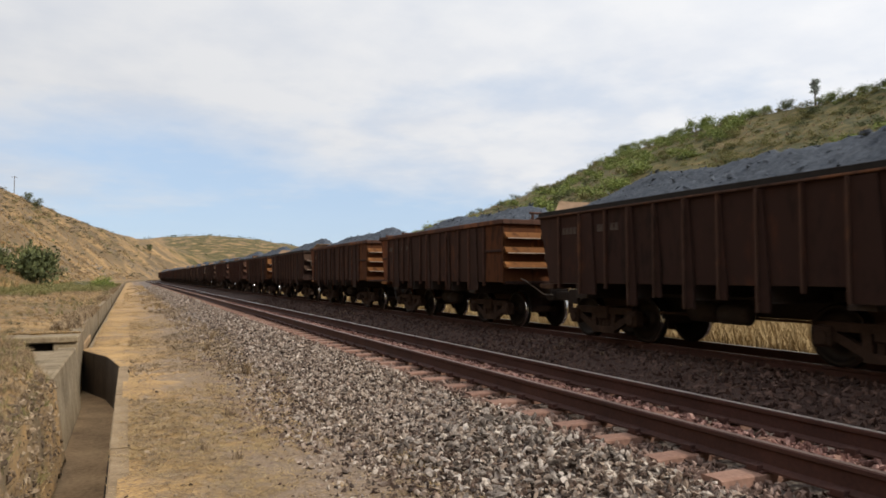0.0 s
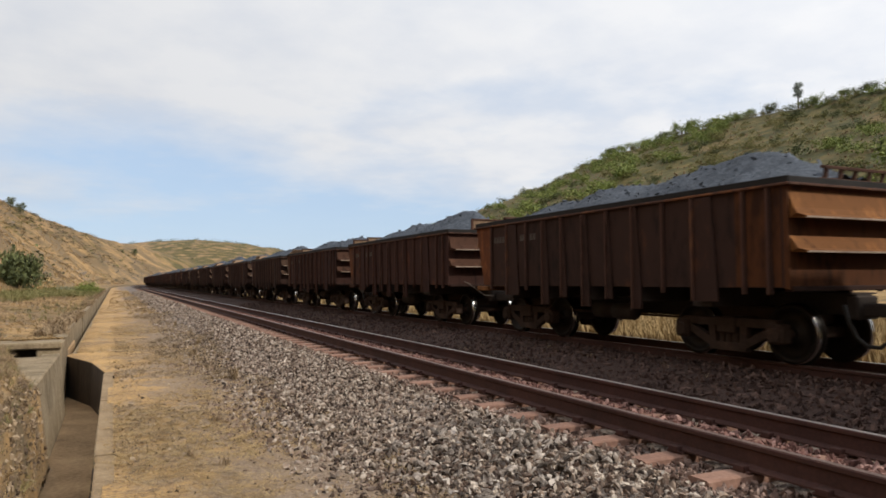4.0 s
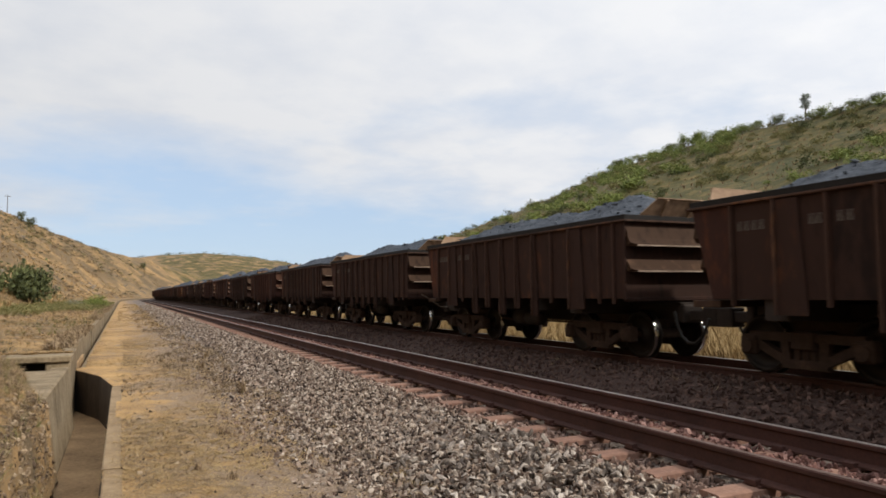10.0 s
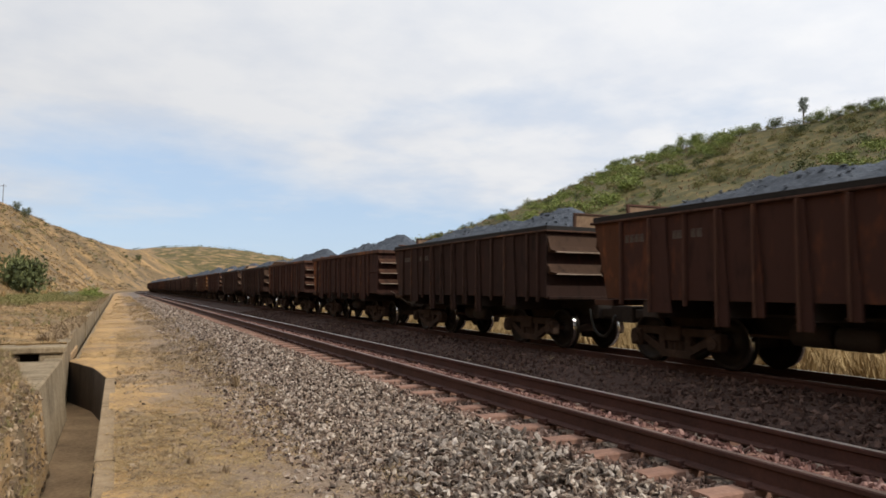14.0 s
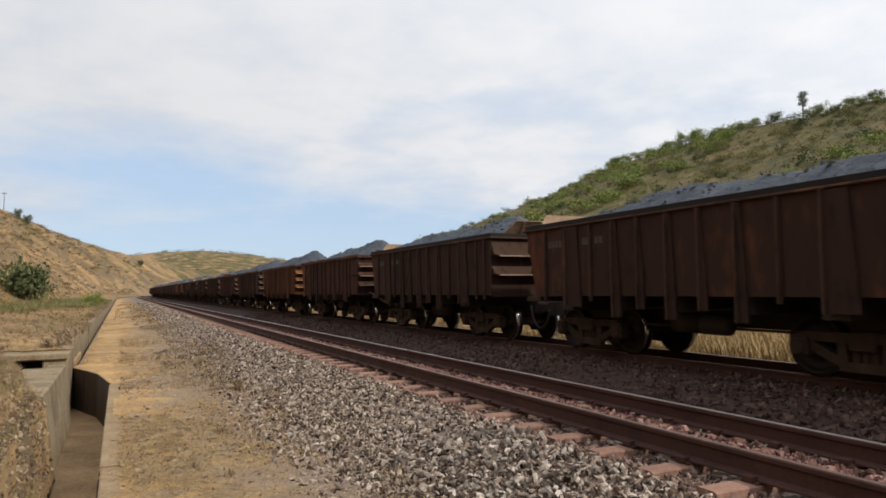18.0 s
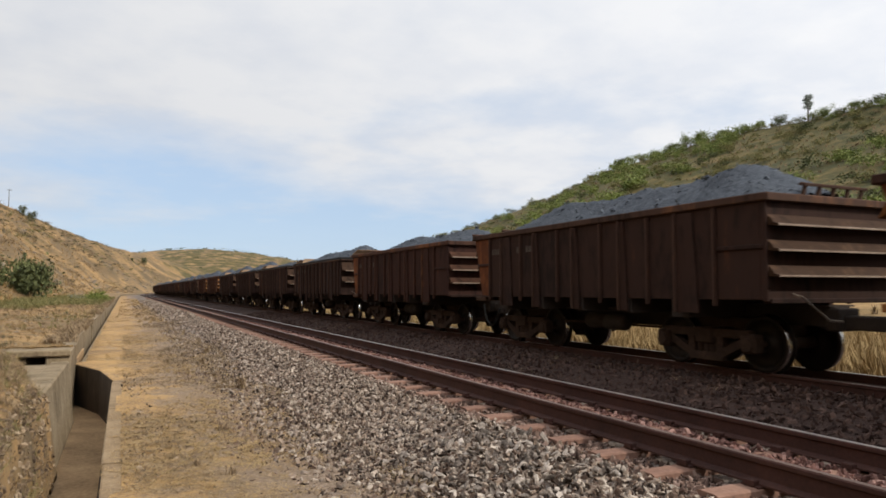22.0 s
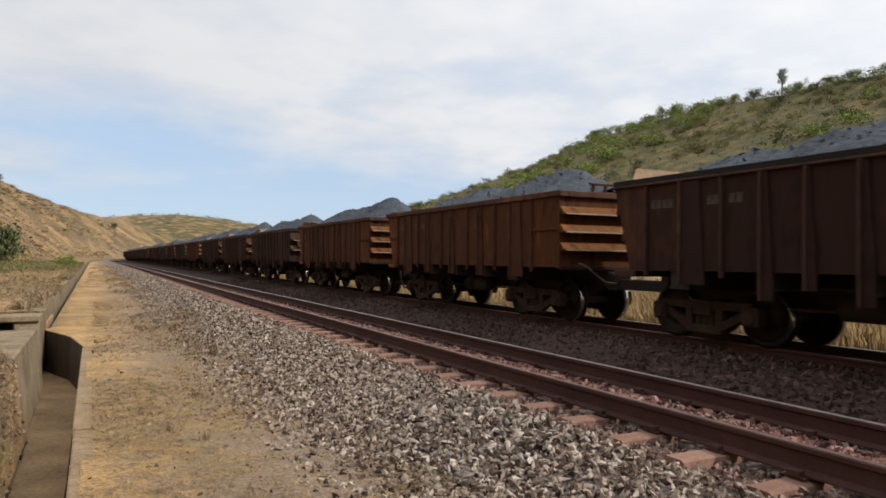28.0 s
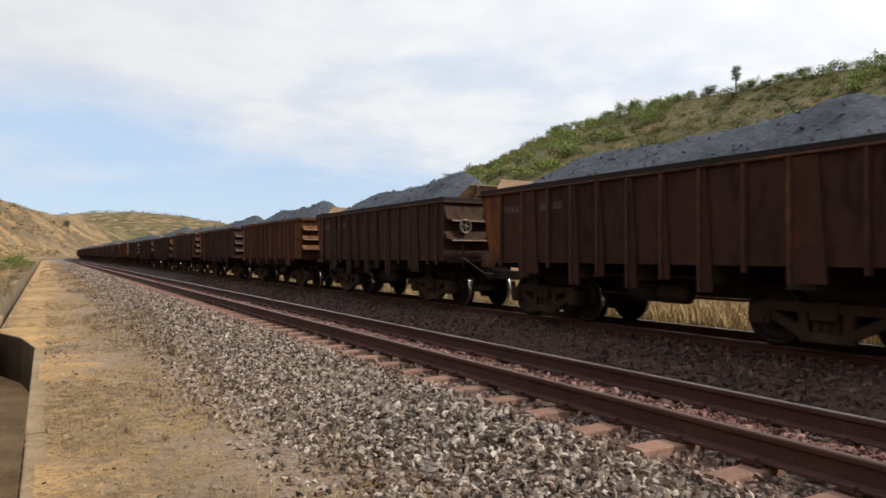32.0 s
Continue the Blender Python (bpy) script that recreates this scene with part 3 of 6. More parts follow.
def lump_protos(rng, n=6, flat=0.72):
    """Angular broken stones: knocked-about icosahedra."""
    g = (1 + 5 ** 0.5) / 2
    base = np.array([(-1, g, 0), (1, g, 0), (-1, -g, 0), (1, -g, 0), (0, -1, g), (0, 1, g), (0, -1, -g), (0, 1, -g), (g, 0, -1), (g, 0, 1), (-g, 0, -1), (-g, 0, 1)], float) / 1.9
    f = np.array([(0, 11, 5), (0, 5, 1), (0, 1, 7), (0, 7, 10), (0, 10, 11), (1, 5, 9), (5, 11, 4), (11, 10, 2), (10, 7, 6), (7, 1, 8),
                  (3, 9, 4), (3, 4, 2), (3, 2, 6), (3, 6, 8), (3, 8, 9), (4, 9, 5), (2, 4, 11), (6, 2, 10), (8, 6, 7), (9, 8, 1)])
    out = []
    for _ in range(n):
        v = base.copy()
        for _ in range(6):                      # knock flat faces off
            d = rng.normal(0, 1, 3)
            d /= np.linalg.norm(d)
            over = np.maximum(v @ d - rng.uniform(0.18, 0.55), 0)
            v = v - over[:, None] * d
        v = v * rng.permutation([rng.uniform(1.35, 1.9), rng.uniform(0.8, 1.15), rng.uniform(0.6, 0.85)]) * (1, 1, flat) + rng.normal(0, 0.07, v.shape)
        out.append((v, f))
    return out


rng = np.random.default_rng(7)


def smooth01(u):
    u = np.clip(u, 0, 1)
    return u * u * (3 - 2 * u)


# ---------------------------------------------------------------- the line's plan
X_NEAR, X_FAR = 4.78, 9.15         # centres of the two tracks
BEND_Y, BEND_R = 200.0, 1000.0     # straight as far as BEND_Y, then a bend to the right


def bend(y):
    """How far the line has swung to the right at y."""
    d = np.maximum(np.asarray(y, float) - BEND_Y, 0)
    return np.where(d < 600, d * d / (2 * BEND_R), 180 + (d - 600) * 0.6)


def on_line(x, s):
    """Place and heading (degrees) of a point x to the side of the line at the way s along it."""
    if s <= BEND_Y:
        return x, s, 0.0
    a = (s - BEND_Y) / BEND_R
    return BEND_R - (BEND_R - x) * math.cos(a), BEND_Y + (BEND_R - x) * math.sin(a), -math.degrees(a)


def fbm(x, y, seed, octaves=4):
    """Smooth value noise from sines, cheap on arrays."""
    r = np.random.default_rng(seed)
    z = 0
    for o in range(octaves):
        for _ in range(3):
            a, p = r.uniform(0, 6.283), r.uniform(0, 6.283)
            z = z + np.sin((x * np.cos(a) + y * np.sin(a)) * 2 ** o + p) / 2 ** o / 3
    return z


def ground_z(x, y):
    x, y = np.asarray(x, float), np.asarray(y, float)
    d = x - bend(y)
    z = np.full(d.shape, -0.56)
    # under the ballast
    z = np.where((d > 1.9) & (d < 11.8), -0.75, z)
    # right-hand verge and hill
    crest = np.interp(y, [-400, 0, 80, 97, 117, 154, 188, 220, 235, 255, 284, 340, 420, 560], [30, 39, 42, 43.3, 44.9, 45.8, 43.6, 38.2, 34, 30, 26.6, 20, 12, 4]) + 0.7 * fbm(y / 14, y * 0, 3)
    hill = crest * np.clip((d - 15) / 140, 0, 1) ** 1.45 - 0.10 * np.clip(d - 155, 0, 400)
    z = np.where(d >= 11.8, -0.55 + np.clip(d - 12, 0, 4) * 0.05 + np.maximum(hill, -0.4) + 0.9 * smooth01((d - 20) / 30) * fbm(d / 9, y / 9, 5), z)
    # left-hand bank, field and hill
    left = -d
    crest_l = np.interp(y, [0, 340, 420, 500, 600, 660, 720, 820, 1000], [36, 37.5, 35, 31, 27, 22.5, 18, 9, 3]) + 1.2 * fbm(y / 30, y * 0, 9)
    foot = 10 + 2 * fbm(y / 25, y * 0, 12)
    up = np.clip((left - foot) / 48, 0, 1)
    hill_l = crest_l * (0.8 * up + 0.2 * smooth01(up)) + 1.7 * smooth01(up * 4) * fbm(left / 7, y / 11, 15)
    field = -0.12 + 0.05 * np.clip(left - 1.3, 0, 8) + 0.05 * fbm(left / 1.2, y / 1.5, 21)
    # rubble mound spilling over the drain's toe wall and the apron this side of the culvert
    lip = 0.99 + 0.16 * np.clip(y - 10.8, 0, 9)
    rough = 0.10 * fbm(left * 2.2, y * 1.6, 23) + 0.05 * fbm(left * 6, y * 5, 24)
    mound = np.minimum(field + 0.16, -0.25 + 0.62 * np.clip(left - lip, 0, 9) ** 0.8 + rough)
    mound = np.where(left < lip, -0.62, mound)
    spill = np.minimum(mound.clip(-0.25, 9), -1.52 + 7.5 * np.clip(left - 0.82, 0, 9) + 2.0 * np.abs(rough))
    mound = np.where(y < 11.7, spill, mound)
    pit = (y > 13.2) & (left < 2.28)
    field = np.where((y < 15.7) | pit & (y < 17.2), np.where(pit, np.minimum(mound, -0.26 + (left - lip) * 2.0), mound), field)
    field = np.where((y > 15.5) & (y < 17.25) & (left < 2.6), -0.72, field)
    field = np.where((left < 1.03) & (y > 11.7) | (left < 1.24) & (y > 14.5), -1.72, field)
    z = np.where(d < -0.79, field + hill_l, z)
    # broad far hills
    far = 90 * np.exp(-((x - 150) / 340) ** 2 - ((y - 1650) / 330) ** 2) + 30 * np.exp(-((x + 480) / 380) ** 2 - ((y - 1250) / 330) ** 2) + 48 * np.exp(-((x - 900) / 400) ** 2 - ((y - 1700) / 400) ** 2)
    return z + far * smooth01((y - 500) / 500) + smooth01((np.hypot(x, y) - 400) / 800) * 3 * fbm(x / 90, y / 90, 31)


def ground_material():
    """Dry grassland: straw, bare ochre soil and green scrub in patches, greener on the far side of the line."""
    ma = material("dry_ground", [(0.36, (0.070, 0.055, 0.037)), (0.44, (0.150, 0.105, 0.056)), (0.53, (0.30, 0.186, 0.080)), (0.66, (0.45, 0.305, 0.145))],
                  scale=0.085, fine=1.1, rough=0.95, coords="World", bump=0.8, dist=0.25, detail=10, fine_mix=0.5)
    nt = ma.node_tree
    N, L = nt.nodes.new, nt.links.new
    geo, sep, nz = N("ShaderNodeNewGeometry"), N("ShaderNodeSeparateXYZ"), N("ShaderNodeTexNoise")
    L(geo.outputs["Position"], sep.inputs[0])
    L(geo.outputs["Position"], nz.inputs["Vector"])
    nz.inputs["Scale"].default_value, nz.inputs["Detail"].default_value = 0.045, 9
    side = N("ShaderNodeMapRange")
    side.inputs[1].default_value, side.inputs[2].default_value, side.inputs[3].default_value, side.inputs[4].default_value = 20, 70, -0.16, 0.20
    L(sep.outputs[0], side.inputs[0])
    dry = N("ShaderNodeMapRange")
    dry.inputs[1].default_value, dry.inputs[2].default_value, dry.inputs[3].default_value, dry.inputs[4].default_value = 620, 1000, 0.0, -0.16
    L(sep.outputs[1], dry.inputs[0])
    both, ad = N("ShaderNodeMath"), N("ShaderNodeMath")
    L(side.outputs[0], both.inputs[0])
    L(dry.outputs[0], both.inputs[1])
    L(nz.outputs[0], ad.inputs[0])
    L(both.outputs[0], ad.inputs[1])
    rp = N("ShaderNodeValToRGB")
    rp.color_ramp.elements[0].position, rp.color_ramp.elements[1].position = 0.44, 0.60
    L(ad.outputs[0], rp.inputs[0])
    old = nt.nodes["Principled BSDF"].inputs["Base Color"].links[0].from_socket
    mx = N("ShaderNodeMix")
    mx.data_type = "RGBA"
    L(rp.outputs[0], mx.inputs["Factor"])
    sward, tint = N("ShaderNodeTexNoise"), N("ShaderNodeValToRGB")
    sward.inputs["Scale"].default_value, sward.inputs["Detail"].default_value, sward.inputs["Roughness"].default_value = 0.28, 10, 0.7
    L(geo.outputs["Position"], sward.inputs["Vector"])
    tint.color_ramp.elements.new(0.52)
    for e, (p, c) in zip(tint.color_ramp.elements, ((0.38, (0.034, 0.038, 0.012)), (0.50, (0.076, 0.067, 0.021)), (0.63, (0.150, 0.108, 0.040)))):
        e.position, e.color = p, (*c, 1)
    L(sward.outputs[0], tint.inputs[0])
    L(tint.outputs[0], mx.inputs[7])
    broad, rub = N("ShaderNodeTexNoise"), N("ShaderNodeValToRGB")
    mp2 = N("ShaderNodeMapping")
    mp2.inputs["Scale"].default_value = (1.1, 0.8, 1.4)
    L(geo.outputs["Position"], mp2.inputs[0])
    L(mp2.outputs[0], broad.inputs["Vector"])
    broad.inputs["Scale"].default_value, broad.inputs["Detail"].default_value = 0.06, 9
    rub.color_ramp.elements[0].position, rub.color_ramp.elements[1].position = 0.45, 0.58
    rub.color_ramp.elements[1].color = (0.72, 0.72, 0.72, 1)
    L(broad.outputs[0], rub.inputs[0])
    mx2 = N("ShaderNodeMix")
    mx2.data_type = "RGBA"
    L(rub.outputs[0], mx2.inputs["Factor"])
    L(old, mx2.inputs[6])
    mx2.inputs[7].default_value = (0.118, 0.086, 0.050, 1)
    L(mx2.outputs[2], mx.inputs[6])
    L(mx.outputs[2], nt.nodes["Principled BSDF"].inputs["Base Color"])
    return ma


def grid_axis(stops):
    return np.unique(np.concatenate([np.arange(a, b, s) for a, b, s in stops]))


def build_ground():
    # rows follow the bend, so columns hold their distance from the line
    ds = np.concatenate([grid_axis([(-2400, -400, 100), (-400, -80, 10), (-80, -14, 1.5), (-14, -3, 0.5), (-3, -1.3, 0.17)]), [-1.25, -1.23, -1.12, -1.04, -0.97, -0.90, -0.85, -0.81], [-0.7, 1.85], [1.95],
                         np.array([6.0, 11.75]), grid_axis([(11.85, 24, 1.0), (24, 180, 3.0), (180, 480, 15), (480, 2600, 100)])])
    ys = grid_axis([(-900, -60, 30), (-60, 0, 3), (0, 24, 0.4), (24, 60, 1.5), (60, 260, 3.0), (260, 620, 6), (620, 1400, 40), (1400, 3600, 100)])
    D, Y = np.meshgrid(ds, ys)
    X = D + bend(Y)
    Z = ground_z(X, Y)
    n, m = Y.shape
    idx = np.arange(n * m).reshape(n, m)
    F = np.stack([idx[:-1, :-1], idx[:-1, 1:], idx[1:, 1:], idx[1:, :-1]], -1).reshape(-1, 4)
    # leave the strip of drain and path to their own meshes
    col = np.tile(np.arange(m - 1), n - 1)
    skip = (ds[:-1] >= -0.82) & (ds[:-1] < 1.8)
    row = np.repeat(ys[:-1], m - 1)
    F = F[~(skip[col] & (row >= -60) & (row < 416))]
    ob = joined("ground", np.stack([X, Y, Z], -1).reshape(-1, 3), F, ground_material(), smooth=True)
    return tagged(ob, "dry ochre grassland rising into scrubby hills", "ground", kind="structure")


build_ground()


def strip(name, profile, y0, y1, step, ma, rough=0.0, label="", category="", seed=1, kind="structure", parent=None):
    """A ribbon of a cross-section of (x, z) points run along the line, with uneven ground."""
    r = np.random.default_rng(seed)
    ys = np.arange(y0, y1 + step / 2, step)
    P = np.array(profile)
    X = np.tile(P[:, 0], (len(ys), 1)) + bend(ys)[:, None]
    Z = np.tile(P[:, 1], (len(ys), 1)) + rough * 1.6 * fbm(X * 1.9, np.tile(ys[:, None], (1, len(P))) * 1.1, seed + 70)
    Y = np.tile(ys[:, None], (1, len(P)))
    n, m = X.shape
    idx = np.arange(n * m).reshape(n, m)
    F = np.stack([idx[:-1, :-1], idx[:-1, 1:], idx[1:, 1:], idx[1:, :-1]], -1).reshape(-1, 4)
    ob = joined(name, np.stack([X, Y, Z], -1).reshape(-1, 3), F, ma, parent=parent, smooth=True)
    return tagged(ob, label, category, kind=kind)


def path_material():
    """Trodden brown earth with patches of flattened ochre straw, turning to grey-brown grit towards the ballast."""
    ma = M["path_soil"]
    nt = ma.node_tree
    N, L = nt.nodes.new, nt.links.new
    geo, sep = N("ShaderNodeNewGeometry"), N("ShaderNodeSeparateXYZ")
    L(geo.outputs["Position"], sep.inputs[0])

    def noise_at(scale, detail, stretch=(1, 1, 1), rough=0.6):
        n, mp = N("ShaderNodeTexNoise"), N("ShaderNodeMapping")
        mp.inputs["Scale"].default_value = stretch
        L(geo.outputs["Position"], mp.inputs[0])
        L(mp.outputs[0], n.inputs["Vector"])
        n.inputs["Scale"].default_value, n.inputs["Detail"].default_value, n.inputs["Roughness"].default_value = scale, detail, rough
        return n.outputs[0]

    def ramp(fac, *stops):
        rp = N("ShaderNodeValToRGB")
        el = rp.color_ramp.elements
        while len(el) < len(stops):
            el.new(0.5)
        for e, (p, c) in zip(el, stops):
            e.position, e.color = p, (*c, 1)
        L(fac, rp.inputs[0])
        return rp.outputs[0]

    def mix(fac, a, b):
        mx = N("ShaderNodeMix")
        mx.data_type = "RGBA"
        L(fac, mx.inputs["Factor"])
        L(a, mx.inputs[6])
        L(b, mx.inputs[7])
        return mx.outputs[2]

    def toward_line(noise_out, amount, lo, hi):
        ad, rg = N("ShaderNodeMath"), N("ShaderNodeMapRange")
        ad.operation = "MULTIPLY_ADD"
        L(noise_out, ad.inputs[0])
        ad.inputs[1].default_value = amount
        L(sep.outputs[0], ad.inputs[2])
        rg.inputs[1].default_value, rg.inputs[2].default_value = lo, hi
        L(ad.outputs[0], rg.inputs[0])
        return rg.outputs[0]
    bs = nt.nodes["Principled BSDF"]
    ochre = bs.inputs["Base Color"].links[0].from_socket
    soil = ramp(noise_at(24, 8, (1, 1, 1), 0.72), (0.33, (0.070, 0.047, 0.030)), (0.46, (0.190, 0.136, 0.092)), (0.56, (0.285, 0.207, 0.140)), (0.70, (0.470, 0.370, 0.262)))
    patch = ramp(toward_line(noise_at(2.3, 8, (0.8, 1.0, 1), 0.68), 5.0, 2.85, 3.55), (0.0, (0, 0, 0)), (1.0, (0.92, 0.92, 0.92)))
    grit = ramp(noise_at(36, 8, (1, 1, 1), 0.75), (0.34, (0.060, 0.042, 0.031)), (0.47, (0.175, 0.126, 0.088)), (0.56, (0.250, 0.186, 0.134)), (0.68, (0.430, 0.345, 0.265)))
    earth = mix(patch, ochre, soil)
    L(mix(toward_line(noise_at(1.3, 8), 2.6, 1.95, 3.2), earth, grit), bs.inputs["Base Color"])
    return ma


strip("path", [(x, -0.55) for x in np.arange(-0.07, 2.06, 0.13)], -60, 420, 0.5, path_material(), 0.008, "trodden earth path with dry grass beside the ballast", "path", 2)
def bed_material():
    """Crushed stone bed with brown soil crept over its foot."""
    ma = M["ballast_bed"]
    nt = ma.node_tree
    N, L = nt.nodes.new, nt.links.new
    geo, sep, nz, ad, rg = N("ShaderNodeNewGeometry"), N("ShaderNodeSeparateXYZ"), N("ShaderNodeTexNoise"), N("ShaderNodeMath"), N("ShaderNodeMapRange")
    L(geo.outputs["Position"], sep.inputs[0])
    L(geo.outputs["Position"], nz.inputs["Vector"])
    nz.inputs["Scale"].default_value, nz.inputs["Detail"].default_value = 1.1, 7
    ad.operation = "MULTIPLY_ADD"
    L(nz.outputs[0], ad.inputs[0])
    ad.inputs[1].default_value = 1.6
    L(sep.outputs[0], ad.inputs[2])
    rg.inputs[1].default_value, rg.inputs[2].default_value = 2.75, 3.35
    L(ad.outputs[0], rg.inputs[0])
    bs = nt.nodes["Principled BSDF"]
    old = bs.inputs["Base Color"].links[0].from_socket
    mx, rp, gr = N("ShaderNodeMix"), N("ShaderNodeValToRGB"), N("ShaderNodeTexNoise")
    mx.data_type = "RGBA"
    gr.inputs["Scale"].default_value, gr.inputs["Detail"].default_value = 9, 8
    L(geo.outputs["Position"], gr.inputs["Vector"])
    rp.color_ramp.elements[0].position, rp.color_ramp.elements[1].position = 0.35, 0.68
    rp.color_ramp.elements[0].color, rp.color_ramp.elements[1].color = (0.13, 0.09, 0.06, 1), (0.42, 0.30, 0.18, 1)
    L(gr.outputs[0], rp.inputs[0])
    L(rg.outputs[0], mx.inputs["Factor"])
    L(rp.outputs[0], mx.inputs[6])
    L(old, mx.inputs[7])
    L(mx.outputs[2], bs.inputs["Base Color"])
    return ma


strip("ballast_bed", [(1.75, -0.62), (2.1, -0.55), (2.7, -0.44), (3.3, -0.30), (3.66, -0.240), (3.80, -0.272), (4.25, -0.272), (5.3, -0.25), (5.8, -0.27), (6.1, -0.34)],
      -60, 420, 0.7, bed_material(), 0.012, "grey crushed-stone ballast shoulder", "ballast", 3)
strip("ballast_bed_far", [(6.05, -0.35), (6.6, -0.36), (7.2, -0.29), (7.8, -0.17), (8.5, -0.13), (9.8, -0.13), (10.5, -0.17), (11.2, -0.35), (12.2, -0.62)],
      -60, 420, 0.7, M["ballast_dark"], 0.012, "dark ballast under the loaded line", "ballast", 4)


# ---------------------------------------------------------------- tracks
RAIL = [(-0.075, -0.186), (0.075, -0.186), (0.075, -0.172), (0.013, -0.150), (0.011, -0.048), (0.036, -0.036), (0.037, -0.007), (0.029, 0.0),
        (-0.029, 0.0), (-0.037, -0.007), (-0.036, -0.036), (-0.011, -0.048), (-0.013, -0.150), (-0.075, -0.172)]


def rail_mesh(xc, prof):
    ys = np.concatenate([np.arange(-400, 200, 20.0), np.arange(200, 421, 5.0)])
    V, n = [], len(prof)
    for y in ys:
        b = float(bend(y))
        V += [(xc + b + u, y, w) for u, w in prof]
    F = []
    for i in range(len(ys) - 1):
        for k in range(n):
            F.append((i * n + k, i * n + (k + 1) % n, (i + 1) * n + (k + 1) % n, (i + 1) * n + k))
    return np.array(V), np.array(F)


def build_track(xc, name, label, y0, y1, pitch, start):
    track = new(name)
    tagged(track, label, "railway track", kind="structure")
    for side in (-0.535, 0.535):
        v, f = rail_mesh(xc + side, RAIL)
        rail = joined("rail", v, f[:, ::-1], M["rail_rust"], track, "rusty steel rail with a polished head")
        v, f = rail_mesh(xc + side, [(-0.026, 0.0005), (-0.026, 0.0025), (0.026, 0.0025), (0.026, 0.0005)])
        # left rails get the dim copy, standing in for a weaker reflection
        joined("running_surface", v, f, M["rail_head" if side > 0 else "rail_head_dull"], rail, "polished running band" if side > 0 else "running band coloured dim for its weaker reflection")
    bm = bmesh.new()
    prism(bm, [(-0.115, -0.10), (0.115, -0.10), (0.10, -0.012), (0.075, 0.0), (-0.075, 0.0), (-0.10, -0.012)], "x", -1.02, 1.02)
    sl = mesh_of(bm, "sleeper")
    clip = mesh_of(boxes((-0.12, -0.055, -0.05, 0.05, 0.0, 0.048), (0.055, 0.12, -0.05, 0.05, 0.0, 0.048), (-0.11, 0.11, -0.08, 0.08, -0.012, 0.010), bevel=0.006), "rail_clip")
    r = random.Random(5)
    k0, k1 = int((y0 - start) / pitch), int((y1 - start) / pitch)
    for k in range(k0, k1):
        y = start + k * pitch
        put("sleeper", sl, M["sleeper"], track, at=pose(xc + r.uniform(-0.03, 0.03), y + r.uniform(-0.012, 0.012), -0.206 + r.uniform(-0.006, 0.004), 0, r.uniform(-0.4, 0.4), r.uniform(-0.8, 0.8)))
        if abs(y) < 26 and xc < 6 and y > 2:
            for s in (-0.535, 0.535):
                put("rail_clip", clip, M["rail_rust"], track, at=pose(xc + s, y, -0.196))
    return track


build_track(X_NEAR, "railway_track_near", "metre-gauge track with rusty rails on ochre-dusted steel sleepers", -6, 150, 0.657, 6.97)
build_track(X_FAR, "railway_track_far", "loaded metre-gauge track in the train's shade", -6, 60, 0.657, 6.7)


def stones(name, label, x0, x1, y0, y1, count, s0, s1, ma, height, seed, y_power=1.0, ragged=False):
    r = np.random.default_rng(seed)
    y = y0 + (y1 - y0) * r.random(count) ** y_power
    x = r.uniform(x0, x1, count)
    if ragged:                              # soil and weeds have crept over the foot of the shoulder
        edge = np.interp(y, [4, 6, 9, 14, 22, 34, 50, 80], [2.02, 2.02, 2.15, 2.36, 2.58, 2.70, 2.6, 2.4]) + 0.25 * fbm(y * 1.3, x * 0.6, 44)
        x = np.where((x < edge) & (r.random(count) < 0.8), edge + (x1 - edge) * r.random(count), x)
    size = r.uniform(s0, s1, count) * (0.75 + 0.5 * r.random(count))
    pos = np.stack([x, y, height(x) + size * 0.25], -1)
    v, f = scatter(lump_protos(r, 8), pos, size, r)
    return tagged(joined(name, v, f, ma), label, "stones", kind="stuff")


def bed_z(x):
    return np.interp(x, [1.4, 1.75, 2.1, 2.7, 3.3, 3.66, 3.8, 4.25, 4.3, 5.8, 6.1, 6.6, 7.2, 7.8, 8.5, 9.7], [-0.55, -0.55, -0.55, -0.44, -0.30, -0.240, -0.268, -0.268, -0.25, -0.25, -0.34, -0.37, -0.30, -0.18, -0.14, -0.14])


stones("ballast_stones", "loose grey crushed ballast stones", 1.6, 3.74, 0.8, 13, 18500, 0.018, 0.043, M["stone"], bed_z, 11, ragged=True)
stones("ballast_stones", "loose grey crushed ballast stones", 2.0, 3.84, -12, 0.8, 5000, 0.03, 0.05, M["stone"], bed_z, 19, ragged=True)
stones("ballast_stones", "dark brown ballast stones between the tracks", 5.4, 8.6, -12, 1.0, 3500, 0.03, 0.055, M["stone_dark"], bed_z, 20)
stones("ballast_stones", "rust-dusted ballast stones between the rails", 4.34, 5.24, -12, 1.0, 2500, 0.03, 0.05, M["stone_rust"], lambda x: bed_z(x) + 0.022, 21)
stones("ballast_stones", "loose grey crushed ballast stones", 1.9, 3.76, 13, 42, 14500, 0.024, 0.046, M["stone"], bed_z, 12, 1.4, ragged=True)
stones("ballast_stones", "rust-dusted ballast stones between the rails", 4.34, 5.24, 1.0, 40, 13000, 0.024, 0.048, M["stone_rust"], lambda x: bed_z(x) + 0.022, 13, 1.5)
stones("ballast_stones", "brown ballast stones between the sleeper ends", 3.62, 4.22, 1.0, 34, 6600, 0.020, 0.044, M["stone_tan"], lambda x: bed_z(x) + 0.002, 16, 1.4)
